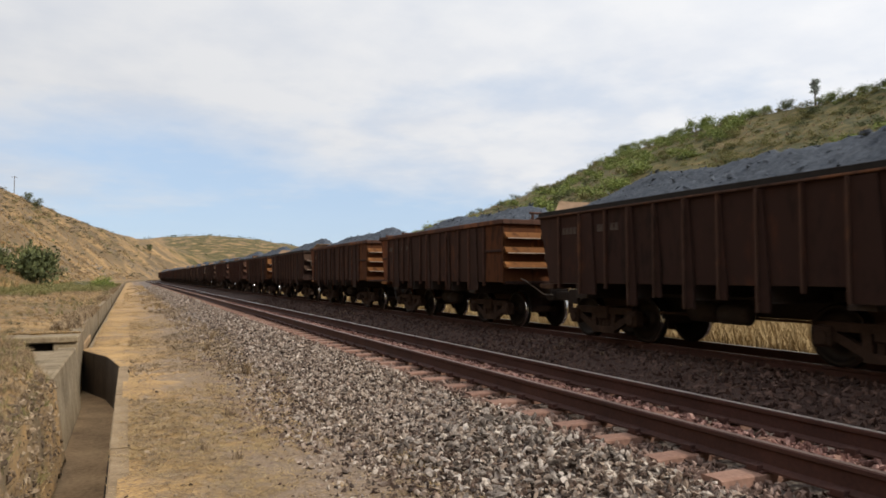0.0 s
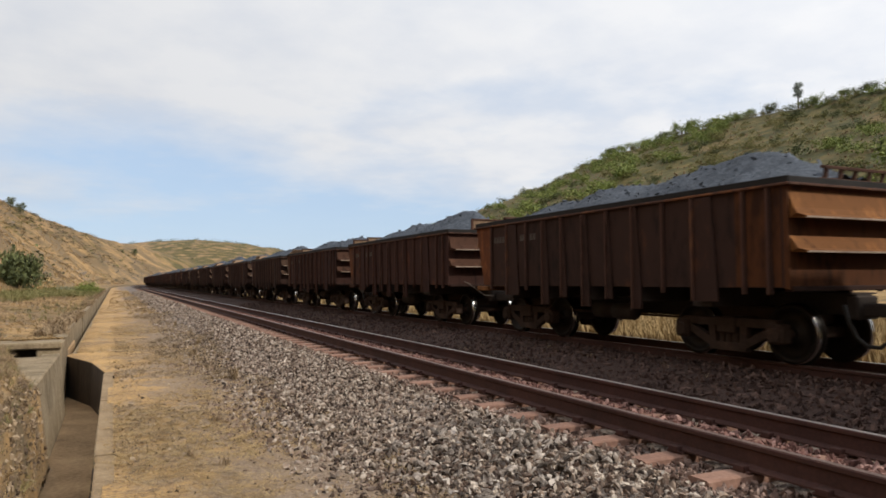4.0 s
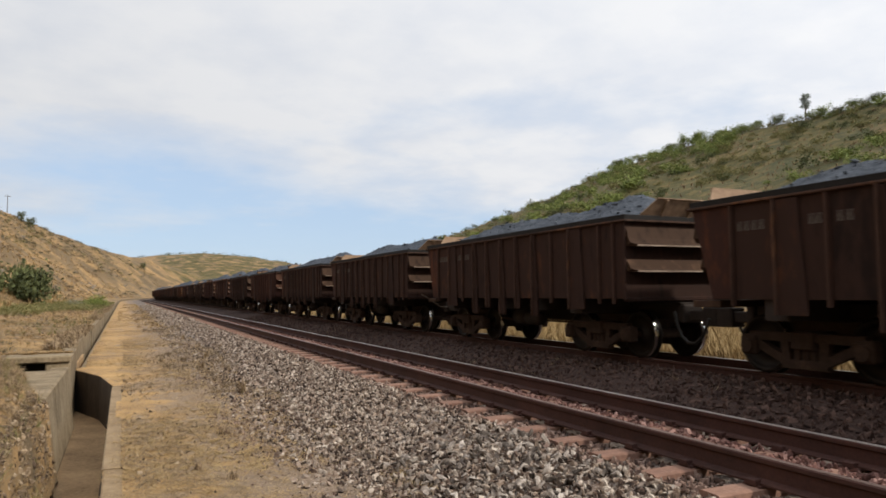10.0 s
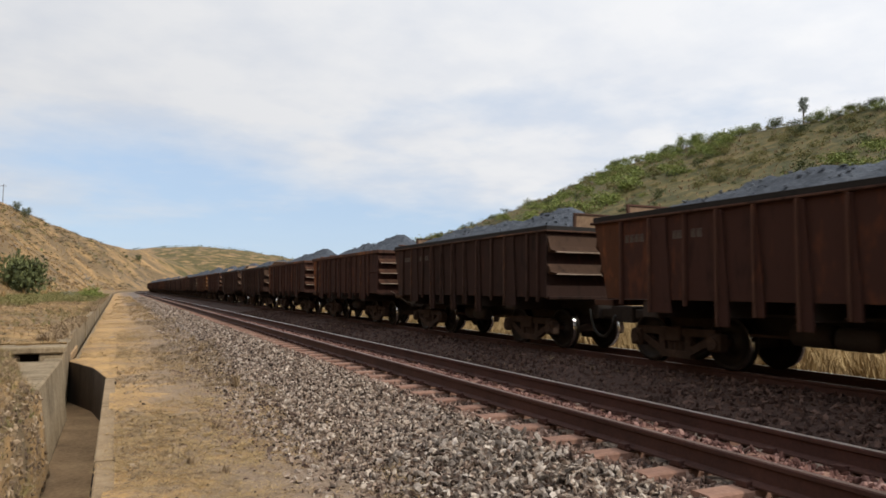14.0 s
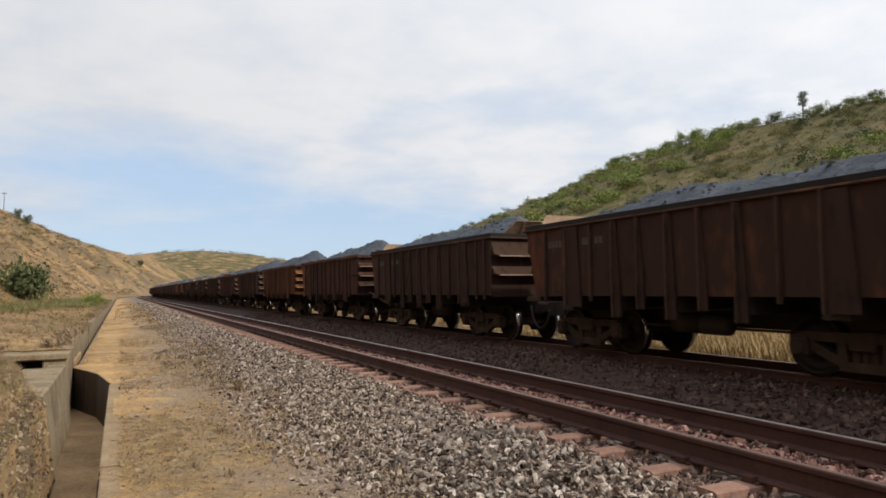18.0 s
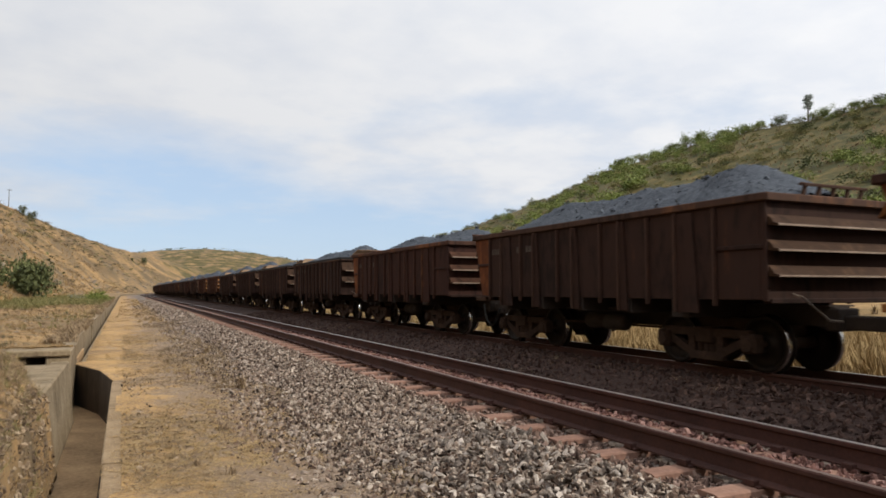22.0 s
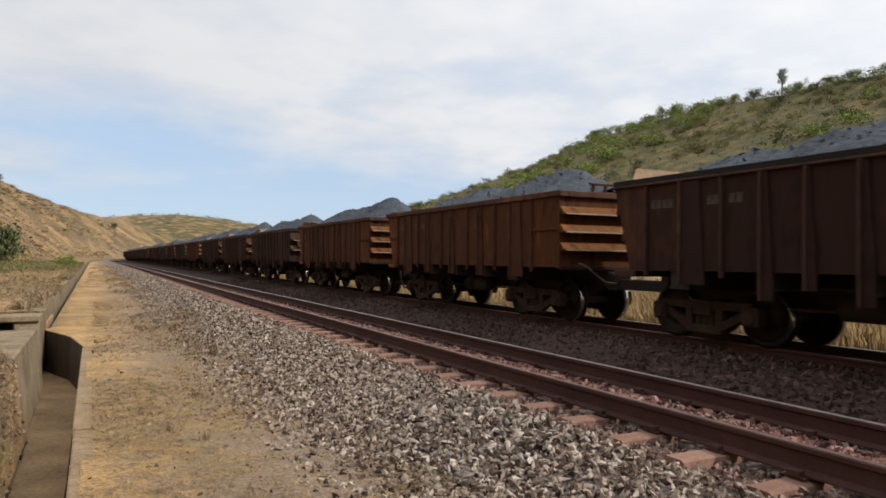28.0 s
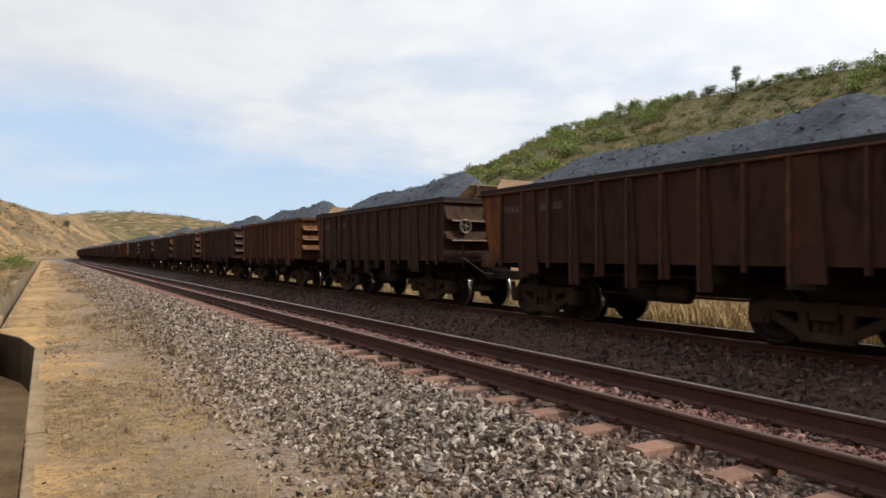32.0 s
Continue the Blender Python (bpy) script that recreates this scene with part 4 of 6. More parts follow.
stones("ballast_stones", "dark brown ballast stones between the tracks", 5.4, 8.6, 1.0, 45, 21000, 0.024, 0.054, M["stone_dark"], bed_z, 14, 1.4)
stones("stray_stones", "stray ballast stones spilled over the path's edge", 1.45, 2.3, 3.0, 40, 3600, 0.014, 0.040, M["stone"], lambda x: bed_z(x) - 0.004, 17, 1.4)
stones("stray_stones", "small grit and stones trodden into the path", 0.0, 2.2, 3.6, 30, 7500, 0.004, 0.017, M["clod"], lambda x: bed_z(x) - 0.004, 15, 1.4)


stones("stray_stones", "small brown grit and pebbles at the foot of the ballast", 1.1, 2.7, 3.6, 16, 8500, 0.006, 0.021, M["stone_tan"], lambda x: bed_z(x) - 0.002, 22, 1.5)
stones("ballast_stones", "far grey ballast stones", 2.0, 3.84, 42, 120, 7000, 0.045, 0.080, M["stone"], bed_z, 18, 1.3, ragged=True)


def near_stones():
    """The nearest ballast stones, each by itself, on the shoulder at the walker's feet."""
    r = random.Random(9)
    g = np.random.default_rng(10)
    meshes = []
    for v, f in lump_protos(g, 10):
        me = bpy.data.meshes.new("ballast_stone")
        me.from_pydata([tuple(q) for q in v], [], [tuple(int(i) for i in q) for q in f])
        meshes.append(me)
    bed = bpy.data.objects["ballast_bed"]
    for k in range(300):
        x, y, sz = r.uniform(2.35, 3.72), r.uniform(4.4, 6.6), r.uniform(0.026, 0.052)
        ob = put("ballast_stone", meshes[k % 10], M["stone_single"], bed)
        ob.matrix_basis = pose(x, y, float(bed_z(x)) + 0.45 * sz + 0.02, r.uniform(-60, 60), r.uniform(-60, 60), r.uniform(0, 360)) @ Matrix.Diagonal((sz, sz, sz, 1))


near_stones()


# ---------------------------------------------------------------- the drain beside the path
def build_drain():
    """A deep concrete drain: an open trough, its splayed wing wall, a side inlet under a slab, and a shallower channel beyond."""
    d = new("concrete_drain")
    tagged(d, "weathered concrete drain with a slab over its side inlet, beside the path", "drain", kind="structure")
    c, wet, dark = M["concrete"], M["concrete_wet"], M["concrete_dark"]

    def run_of(name, prof, y0, y1, ma, label="", step=4.0):
        ys = list(np.arange(y0, y1, step)) + [y1]
        n = len(prof)
        V = [(u + float(bend(y)), y, w) for y in ys for u, w in prof]
        F = [(i * n + k, i * n + (k + 1) % n, (i + 1) * n + (k + 1) % n, (i + 1) * n + k) for i in range(len(ys) - 1) for k in range(n)]
        bm = bmesh.new()
        vs = [bm.verts.new(v) for v in V]
        for f in F:
            bm.faces.new([vs[i] for i in f])
        bm.faces.new(vs[:n])
        bm.faces.new(vs[-n:])
        bmesh.ops.recalc_face_normals(bm, faces=bm.faces[:])
        return part(name, bm, ma, d, label)
    r = random.Random(3)
    # right-hand wall, cast in lengths with open joints
    for y0, y1 in ((-60, -30), (-30, -8), (-8, 0.3), (0.3, 4.3), (4.34, 7.86), (7.91, 11.45), (11.50, 14.86), (14.91, 15.05)):
        k = r.uniform(-0.012, 0.012)
        # shade of this face is in its colour, along with the stains
        run_of("wall_length", [(-0.15 + k, -0.60), (0.03, -0.60), (0.03, -0.9), (0.0, -1.62), (-0.27, -1.62)], y0, y1, dark, "stained inner wall with shade in its dark colour")
        run_of("coping", [(-0.155 + k, -0.544), (-0.14 + k, -0.538), (0.02 + k, -0.540), (0.02 + k, -0.62), (-0.15 + k, -0.62)], y0, y1, M["concrete_earth"], "earth-dusted worn coping")
    bm = bmesh.new()
    prism(bm, [(-0.15, 15.07), (0.04, 15.07), (0.04, 19.4), (-1.06, 19.4), (-1.06, 18.95), (-0.44, 17.1)], "z", -1.62, -0.56)
    # dark colour holds both stains and the trench's shade
    part("wing_wall", bm, M["concrete_stain_shade"], d, "splayed dark culvert wing wall")
    bm = bmesh.new()
    prism(bm, [(-0.14, 15.07), (0.04, 15.07), (0.04, 19.4), (-0.92, 19.4), (-1.05, 18.97), (-0.43, 17.12)], "z", -0.56, -0.547)
    part("wing_top", bm, M["path_soil"], d, "earth over the wing wall")
    # floor, left-hand wall with its lip
    run_of("drain_floor", [(-0.15, -1.50), (-0.15, -1.66), (-1.3, -1.66), (-1.3, -1.50)], -60, 24, wet, "silted drain floor")
    for y0, y1 in ((10.6, 12.9), (12.93, 16.25)):
        k = r.uniform(-0.010, 0.010)
        run_of("wall_length", [(-0.86 + k, -1.55), (-0.98 + k, -0.25 + k), (-1.01 + k, -0.235), (-1.30, -0.235), (-1.30, -1.55)], y0, y1, c)
    # side inlet from the field
    part("culvert_side", boxes((-1.24, -1.065, 15.52, 24.0, -1.62, -0.56)), wet, d)
    part("apron", boxes((-2.34, -1.302, 12.4, 15.7, -0.42, -0.238), bevel=0.015), c, d, "worn concrete apron half buried in rubble")
    part("pier", boxes((-1.42, -0.97, 16.28, 17.25, -1.6, -0.142), bevel=0.03), c, d, "squared concrete pier")
    part("pier", boxes((-2.62, -2.10, 16.28, 17.25, -0.9, -0.142), bevel=0.03), c, d, "squared concrete pier")
    part("inlet_slab", boxes((-2.62, -0.95, 16.22, 17.3, -0.14, -0.01), bevel=0.025), c, d, "slab over a side inlet")
    # back and floor of the inlet: the recess's shade painted as dark colour
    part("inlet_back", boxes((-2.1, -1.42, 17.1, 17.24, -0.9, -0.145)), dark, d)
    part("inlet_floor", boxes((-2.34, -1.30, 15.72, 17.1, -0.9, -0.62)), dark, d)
    part("channel_pier", boxes((-1.25, -1.0, 17.4, 19.3, -1.6, -0.06), bevel=0.02), c, d)
    # shallow channel beyond
    y = 19.35
    while y < 330:
        ln = 6.0 if y < 90 else 24.0
        k = r.uniform(-0.045, 0.03)
        run_of("channel_wall", [(-1.11 + k, -1.30), (-1.15 + k, -0.10 + k), (-1.36 + k, -0.10 + k), (-1.36, -1.30)], y, y + ln - 0.05, c)
        y += ln
    run_of("channel_floor", [(-0.90, -1.20), (-0.90, -1.30), (-1.25, -1.30), (-1.25, -1.20)], 19.42, 330, wet, step=20.0)
    run_of("channel_edge", [(-0.82, -0.555), (-0.82, -1.30), (-1.00, -1.30), (-0.91, -0.555)], 19.42, 330, c, step=20.0)
    return d


build_drain()
strip("path_verge", [(-0.87, -0.553), (-0.62, -0.542), (-0.36, -0.545), (-0.14, -0.545), (0.03, -0.55)], 19.35, 420, 0.8, M["path_soil"], 0.006, "earth verge between path and channel", "path", 6)


# ---------------------------------------------------------------- plants
def blade_protos(r, n=6, blades=7, lean=0.5, width=0.035):
    """Tufts of thin bent blades, one unit tall."""
    out = []
    for _ in range(n):
        V, F = [], []
        for _ in range(blades):
            a, l, h = r.uniform(0, 6.283), r.uniform(0.1, lean), r.uniform(0.5, 1.0)
            bx, by = r.normal(0, 0.12, 2)
            dx, dy = math.cos(a), math.sin(a)
            px, py = -dy * width, dx * width
            k = len(V)
            V += [(bx - px, by - py, 0), (bx + px, by + py, 0), (bx + dx * l * 0.35 + px * 0.8, by + dy * l * 0.35 + py * 0.8, h * 0.6),
                  (bx + dx * l * 0.35 - px * 0.8, by + dy * l * 0.35 - py * 0.8, h * 0.6), (bx + dx * l, by + dy * l, h)]
            F += [(k, k + 1, k + 2), (k, k + 2, k + 3), (k + 3, k + 2, k + 4)]
        out.append((np.array(V), np.array(F)))
    return out


def crown_protos(r, n=5, leaves=150, leaf=0.16, clumps=9, flat=0.8):
    """Bush crowns: leaf triangles gathered in clumps about a one-unit dome, uneven outline and gaps."""
    out = []
    for _ in range(n):
        V, F = [], []
        cs = [(r.normal(0, 0.45), r.normal(0, 0.45), r.uniform(0.25, 1.0) * flat) for _ in range(clumps)]
        for i in range(leaves):
            c = cs[i % clumps]
            p = np.array(c) + r.normal(0, 0.20, 3)
            p[2] = max(p[2], 0.02)
            a, b = r.normal(0, 1, 3), r.normal(0, 1, 3)
            a, b = a / np.linalg.norm(a) * leaf * r.uniform(0.6, 1.3), b / np.linalg.norm(b) * leaf * r.uniform(0.5, 1.0)
            k = len(V)
            V += [p - a * 0.5, p + a * 0.5, p + b]
            F.append((k, k + 1, k + 2))
        out.append((np.array(V), np.array(F)))
    return out


def spread(name, label, category, protos, x, y, size, ma, seed, sink=0.02, squash=(1, 1, 1), z=None, tilt=0.15):
    r = np.random.default_rng(seed)
    zz = ground_z(x, y) if z is None else z
    pos = np.stack([x, y, zz - sink], -1)
    v, f = scatter(protos, pos, size, r, tilt=tilt, squash=squash)
    return tagged(joined(name, v, f, ma), label, category, kind="stuff")


def build_grass():
    r = np.random.default_rng(21)
    tall = blade_protos(r, 6, 10, 0.45, 0.022)
    low = blade_protos(r, 6, 9, 1.3, 0.045)
    wisp = blade_protos(r, 6, 15, 1.5, 0.018)
    # pale tall grass beyond the far track
    n = 16000
    x, y = 12.0 + 7 * r.random(n) ** 1.3, -2 + 75 * r.random(n) ** 1.3
    spread("tall_grass", "pale tall dry grass along the far side of the line", "grass", tall, x, y, r.uniform(0.35, 0.75, n), M["straw_pale"], 22)
    # matted straw on the path and beside the drain
    n = 15000
    x, y = r.uniform(-0.84, 2.3, n), 3.8 + 50 * r.random(n) ** 1.5
    keep = ((x > -0.13) | (y > 19.5)) & (fbm(x * 1.4, y * 0.7, 51) + 0.40 - 0.15 * x > 0)
    x, y = x[keep], y[keep]
    spread("path_straw", "flattened dry straw on the path", "grass", wisp, x, y, r.uniform(0.05, 0.15, len(x)), M["straw"], 23, tilt=0.3, z=np.full(len(x), -0.55), sink=0.0, squash=(1, 1, 0.22))
    for key, n, seed, bias, lo, hi in (("straw_pale", 4600, 56, 0.22, 0.06, 0.17), ("deadgrass", 5200, 58, -0.12, 0.06, 0.19), ("straw", 2600, 59, 0.22, 0.06, 0.18)):
        x, y = r.uniform(0.02, 2.5, n), 3.9 + 26 * r.random(n) ** 2.0
        keep = fbm(x * 2.3, y * 1.5, 57 + seed) + bias * (1.1 - x) > 0.06
        x, y = x[keep], y[keep]
        spread("path_straw", "matted dry straw in patches on the path", "grass", wisp, x, y, r.uniform(lo, hi, len(x)), M[key], seed, tilt=0.35, z=bed_z(x), sink=0.0, squash=(1, 1, 0.20))
    n = 900
    x, y = r.uniform(0.0, 2.2, n), 3.9 + 26 * r.random(n) ** 1.4
    spread("path_clods", "dark clods and pale stones lying on the path", "stones", lump_protos(r, 6), x, y, 0.010 + 0.035 * r.random(n) ** 3, M["clod"], 61, z=np.full(n, -0.55), sink=-0.004, tilt=3.0)
    n = 1500
    x, y = r.uniform(-0.02, 2.3, n), r.uniform(-9, 3.8, n)
    spread("path_straw", "flattened dry straw on the path", "grass", wisp, x, y, r.uniform(0.05, 0.15, n), M["straw"], 53, z=np.full(n, -0.55), sink=0.0, squash=(1, 1, 0.22))
    n = 420
    x, y = 5.75 + 2.2 * r.random(n), 6 + 50 * r.random(n) ** 1.3
    keep = fbm(x, y * 0.8, 54) > 0.2
    x, y = x[keep], y[keep]
    spread("dry_weeds", "sparse dry weeds on the dark ballast between the tracks", "weeds", wisp, x, y, r.uniform(0.06, 0.17, len(x)), M["deadgrass"], 55, z=bed_z(x) + 0.01, squash=(1, 1, 0.7))
    n = 2600
    x, y = r.uniform(-0.35, 2.4, n), 40 + 110 * r.random(n)
    keep = fbm(x * 1.2, y * 0.2, 52) > -0.15
    x, y = x[keep], y[keep]
    spread("path_straw", "dry straw and withered weeds on the path", "grass", low, x, y, r.uniform(0.10, 0.28, len(x)), M["straw"], 29, z=np.full(len(x), -0.55), sink=0.0, squash=(1, 1, 0.4))
    # tangled dead grass on the bank left of the drain
    for key, n, lo, hi, seed in (("deadgrass", 11000, 0.045, 0.15, 24), ("straw", 2000, 0.05, 0.14, 41), ("weed", 2600, 0.05, 0.16, 42)):
        x, y = -0.84 - 3.4 * r.random(n) ** 1.2 - np.where(r.random(n) < 0.15, 6 * r.random(n), 0), -8 + 24.5 * r.random(n) ** 0.7
        lip = 0.99 + 0.16 * np.clip(y - 10.8, 0, 9)
        keep = ~(((y > 15.5) & (y < 17.4) & (x > -2.7)) | ((y > 10.9) & (-x < lip + 0.03)))
        x, y = x[keep], y[keep]
        spread("bank_grass", "tangled dead grass on the rubble bank beside the drain", "grass", wisp, x, y, r.uniform(lo, hi, len(x)), M[key], seed, tilt=0.7)
    n = 2200
    x, y = -0.85 - 1.7 * r.random(n), -2 + 17 * r.random(n)
    keep = ~((y > 10.9) & (-x < 0.95 + 0.16 * np.clip(y - 10.8, 0, 9)))
    x, y = x[keep], y[keep]
    spread("bank_clods", "clods and broken stones on the bank above the drain", "stones", lump_protos(r, 6), x, y, 0.012 + 0.055 * r.random(len(x)) ** 2, M["clod"], 28, sink=0.01, tilt=3.0)
    n = 3200
    x, y = -0.82 - 0.30 * r.random(n), -2 + 13.3 * r.random(n)
    spread("bank_clods", "crumbling soil and stones down the face of the bank", "stones", lump_protos(r, 6), x, y, 0.012 + 0.05 * r.random(n) ** 2, M["clod"], 48, sink=0.0, tilt=3.0)
    n = 420
    x, y = -0.95 - 1.8 * r.random(n), 3 + 11.5 * r.random(n)
    keep = ~((y > 10.9) & (-x < 1.0 + 0.16 * np.clip(y - 10.8, 0, 9)))
    x, y = x[keep], y[keep]
    spread("bank_rubble", "broken pale stones half buried in the bank above the drain", "stones", lump_protos(r, 6), x, y, 0.025 + 0.055 * r.random(len(x)) ** 2, M["clod"], 62, sink=0.015, tilt=3.0)
    # field beyond the culvert: dry and dead grass, greener towards the hill's foot
    for key, n, lo, hi, seed, bias in (("straw", 11000, 0.06, 0.20, 25, 0.4), ("deadgrass", 6000, 0.07, 0.24, 43, 0.02), ("scrub_brown", 1800, 0.08, 0.30, 45, -0.15)):
        x, y = -1.30 - 13 * r.random(n), 17.4 + 75 * r.random(n) ** 1.4
        keep = fbm(x / 1.5, y / 2.2, 80 + seed) + bias > 0
        x, y = x[keep], y[keep]
        spread("field_grass", "tufted dry grass on the field beside the drain", "grass", wisp, x, y, r.uniform(lo, hi, len(x)) * (0.8 + y / 60), M[key], seed, squash=(1, 1, 0.55))
    n = 1500
    x, y = -0.98 - 1.6 * r.random(n), 16.3 + 0.95 * r.random(n)
    keep = fbm(x * 2, y * 2, 84) > -0.1
    x, y = x[keep], y[keep]
    spread("slab_straw", "dry straw and soil lying on the inlet slab", "grass", wisp, x, y, r.uniform(0.05, 0.16, len(x)), M["straw"], 50, z=np.full(len(x), -0.012), sink=0.0, squash=(1, 1, 0.4))
    n = 700
    x, y = -1.4 - 9 * r.random(n), 17.6 + 40 * r.random(n) ** 1.3
    spread("field_stones", "scattered stones and clods on the field", "stones", lump_protos(r, 6), x, y, 0.02 + 0.12 * r.random(n) ** 3, M["rock"], 46, sink=0.01, tilt=3.0)
    n = 4200
    x, y = -1.3 - 13 * r.random(n), 24 + 110 * r.random(n) ** 0.8
    keep = fbm(x / 1.6, y / 4, 79) + 0.005 * (y - 60) > -0.16
    x, y = x[keep], y[keep]
    n = len(x)
    spread("green_weeds", "rank olive weeds towards the foot of the hill", "weeds", tall, x, y, r.uniform(0.10, 0.24, n) * (0.7 + y / 55), M["weed"], 26, squash=(1, 1, 0.8))
    n = 5200
    x, y = -1.6 - 11 * r.random(n), 34 + 82 * r.random(n) ** 0.75
    keep = fbm(x / 2.5, y / 6, 85) + np.minimum(0.02 * (y - 55), 0.1) > -0.10
    x, y = x[keep], y[keep]
    spread("green_weeds", "rank olive weeds in a band along the hill's foot", "weeds", wisp, x, y, r.uniform(0.25, 0.75, len(x)), M["weed"], 63, squash=(1, 1, 0.7))
    # grass hanging over the channel's wall
    n = 2600
    x, y = -1.16 - 0.6 * r.random(n), 19.6 + 90 * r.random(n) ** 1.2
    keep = fbm(x * 0, y / 3, 83) > -0.25
    x, y = x[keep], y[keep]
    spread("bank_grass", "dead grass leaning over the channel's wall", "grass", low, x, y, r.uniform(0.12, 0.30, len(x)), M["deadgrass"], 47, z=np.full(len(x), -0.12))
    n = 3000
    x, y = r.uniform(1.7, 3.1, n), 3.8 + 16 * r.random(n)
    keep = fbm(x * 1.6, y * 1.1, 76) - 0.8 * np.abs(x - 2.2) + 0.15 > 0
    x, y = x[keep], y[keep]
    spread("dry_weeds", "flattened brown weeds among the outer ballast stones", "weeds", low, x, y, r.uniform(0.04, 0.13, len(x)), M["deadgrass"], 49, z=bed_z(x) + 0.01, squash=(1, 1, 0.35))
    for key, n, seed in (("weed_brown", 2600, 27), ("deadgrass", 3000, 60)):
        x, y = r.uniform(0.9, 2.9, n), 13 + 75 * r.random(n) ** 1.2
        keep = fbm(x * 0.9, y * 0.35, 77) - 0.8 * np.abs(x - 1.85) + 0.35 > 0
        x, y = x[keep], y[keep]
        spread("dry_weeds", "brown dry weeds along the ballast edge", "weeds", wisp, x, y, r.uniform(0.08, 0.26, len(x)), M[key], seed, z=bed_z(x), squash=(1, 1, 0.5))


build_grass()


def weed_plant(x, y, h, ma, label):
    r = np.random.default_rng(int(x * 100 + y * 10))
    v, f = scatter(blade_protos(r, 2, 16, 0.7, 0.03), np.array([(x, y, -0.55)] * 2) + r.normal(0, 0.03, (2, 3)) * (1, 1, 0), np.full(2, h), r, tilt=0.1)
    return tagged(joined("weed", v, f, ma), label, "weed", kind="stuff")


for wx, wy, wh in ((1.97, 12.8, 0.32), (1.75, 17.5, 0.22), (1.2, 9.2, 0.14), (0.95, 6.9, 0.12), (0.7, 7.4, 0.13), (2.15, 20.5, 0.25), (2.3, 24.0, 0.3), (2.2, 29.0, 0.3)):
    weed_plant(wx, wy, wh, M["deadgrass"], "small withered brown weed on the path")


def bush(x, y, size, ma, label, squash=(1, 1, 1), seed=1, name="bush", leaves=420, leaf=0.10, clumps=14):
    """A many-stemmed bush: thin stems and a leafy crown, standing on the ground."""
    r = np.random.default_rng(seed)
    b = new(name)
    z = float(ground_z(x, y)) - 0.05
    b.matrix_basis = pose(x, y, z)
    tagged(b, label, "bush")
    v, f = crown_protos(r, 1, leaves, leaf, clumps)[0]
    joined("crown", v * size * np.array(squash) + (0, 0, 0.08 * size), f, ma, b)
    for _ in range(5):
        a = r.uniform(0, 6.283)
        c, q = math.cos(a) * size, math.sin(a) * size
        part("stem", tube(bmesh.new(), [(0.08 * c, 0.08 * q, 0), (0.2 * c, 0.2 * q, 0.35 * size), (0.42 * c, 0.42 * q, 0.75 * size * squash[2])], [0.03 * size, 0.02 * size, 0.008 * size], 5), M["bark"], b)
    return b


def tree(x, y, height, crown_r, crown_from, ma, label, seed, leaves=500, leaf=0.16, sparse=1.0):
    """A tapered trunk with limbs and a crown of small leaves."""
    r = np.random.default_rng(seed)
    t = new("tree")
    z = float(ground_z(x, y)) - 0.1
    t.matrix_basis = pose(x, y, z)
    tagged(t, label, "tree")
    bm = bmesh.new()
    tube(bm, [(0, 0, 0), (0.05, 0, height * 0.3), (-0.03, 0.04, height * 0.65), (0, 0, height * 0.92)], [0.035 * height, 0.026 * height, 0.016 * height, 0.006 * height], 8)
    part("trunk", bm, M["bark"], t)
    tips = []
    for i in range(14):
        h = height * (crown_from + (0.9 - crown_from) * i / 13)
        a = i * 2.4 + r.uniform(-0.4, 0.4)
        u = (h / height - crown_from) / (1 - crown_from)
        l = crown_r * (0.55 + 0.6 * math.sin(math.pi * min(1, u * 0.85 + 0.1))) * r.uniform(0.75, 1.1)
        tip = (l * math.cos(a), l * math.sin(a), h + 0.25 * l)
        tips.append(tip)
        part("limb", tube(bmesh.new(), [(0, 0, h - 0.1), (tip[0] * 0.5, tip[1] * 0.5, h + 0.08 * l), tip], [0.012 * height, 0.008 * height, 0.003 * height], 5), M["bark"], t)
    V, F = [], []
    for i in range(leaves):
        c = np.array(tips[i % len(tips)]) * (1, 1, 1) * np.array([r.uniform(0.35, 1.05)] * 2 + [1.0])
        p = c + r.normal(0, 0.24 * crown_r * sparse, 3)
        a, b = r.normal(0, 1, 3), r.normal(0, 1, 3)
        a, b = a / np.linalg.norm(a) * leaf * height / 5, b / np.linalg.norm(b) * leaf * height / 5
        k = len(V)
        V += [p - a * 0.5, p + a * 0.5, p + b]
        F.append((k, k + 1, k + 2))
    joined("crown", np.array(V), np.array(F), ma, t)
    return t


def at_angle(az, d):
    return d * math.sin(radians(az)), d * math.cos(radians(az))


# big bush and its neighbours at the foot of the left-hand hill
bush(-8.8, 84.5, 2.6, M["leaf_dark"], "dense dark green bush at the hill's foot", (1.0, 1.0, 1.35), 31, leaves=3200, leaf=0.14, clumps=24)
bush(-2.9, 86, 1.0, M["leaf"], "small round green bush at the hill's foot", (0.9, 0.9, 1.25), 32, leaves=900, leaf=0.16)
bush(-12.5, 80, 2.0, M["leaf_dark"], "dark scrub bush at the hill's foot", (1.0, 1.0, 0.9), 33, leaves=1500, leaf=0.14)
bush(-3.4, 112, 1.0, M["leaf"], "low green bush beside the line", (1.4, 1.0, 0.7), 34, leaves=900, leaf=0.16)
bush(-5.6, 100, 0.9, M["leaf_grey"], "grey-green scrub at the hill's foot", (1.2, 1.0, 0.8), 35)

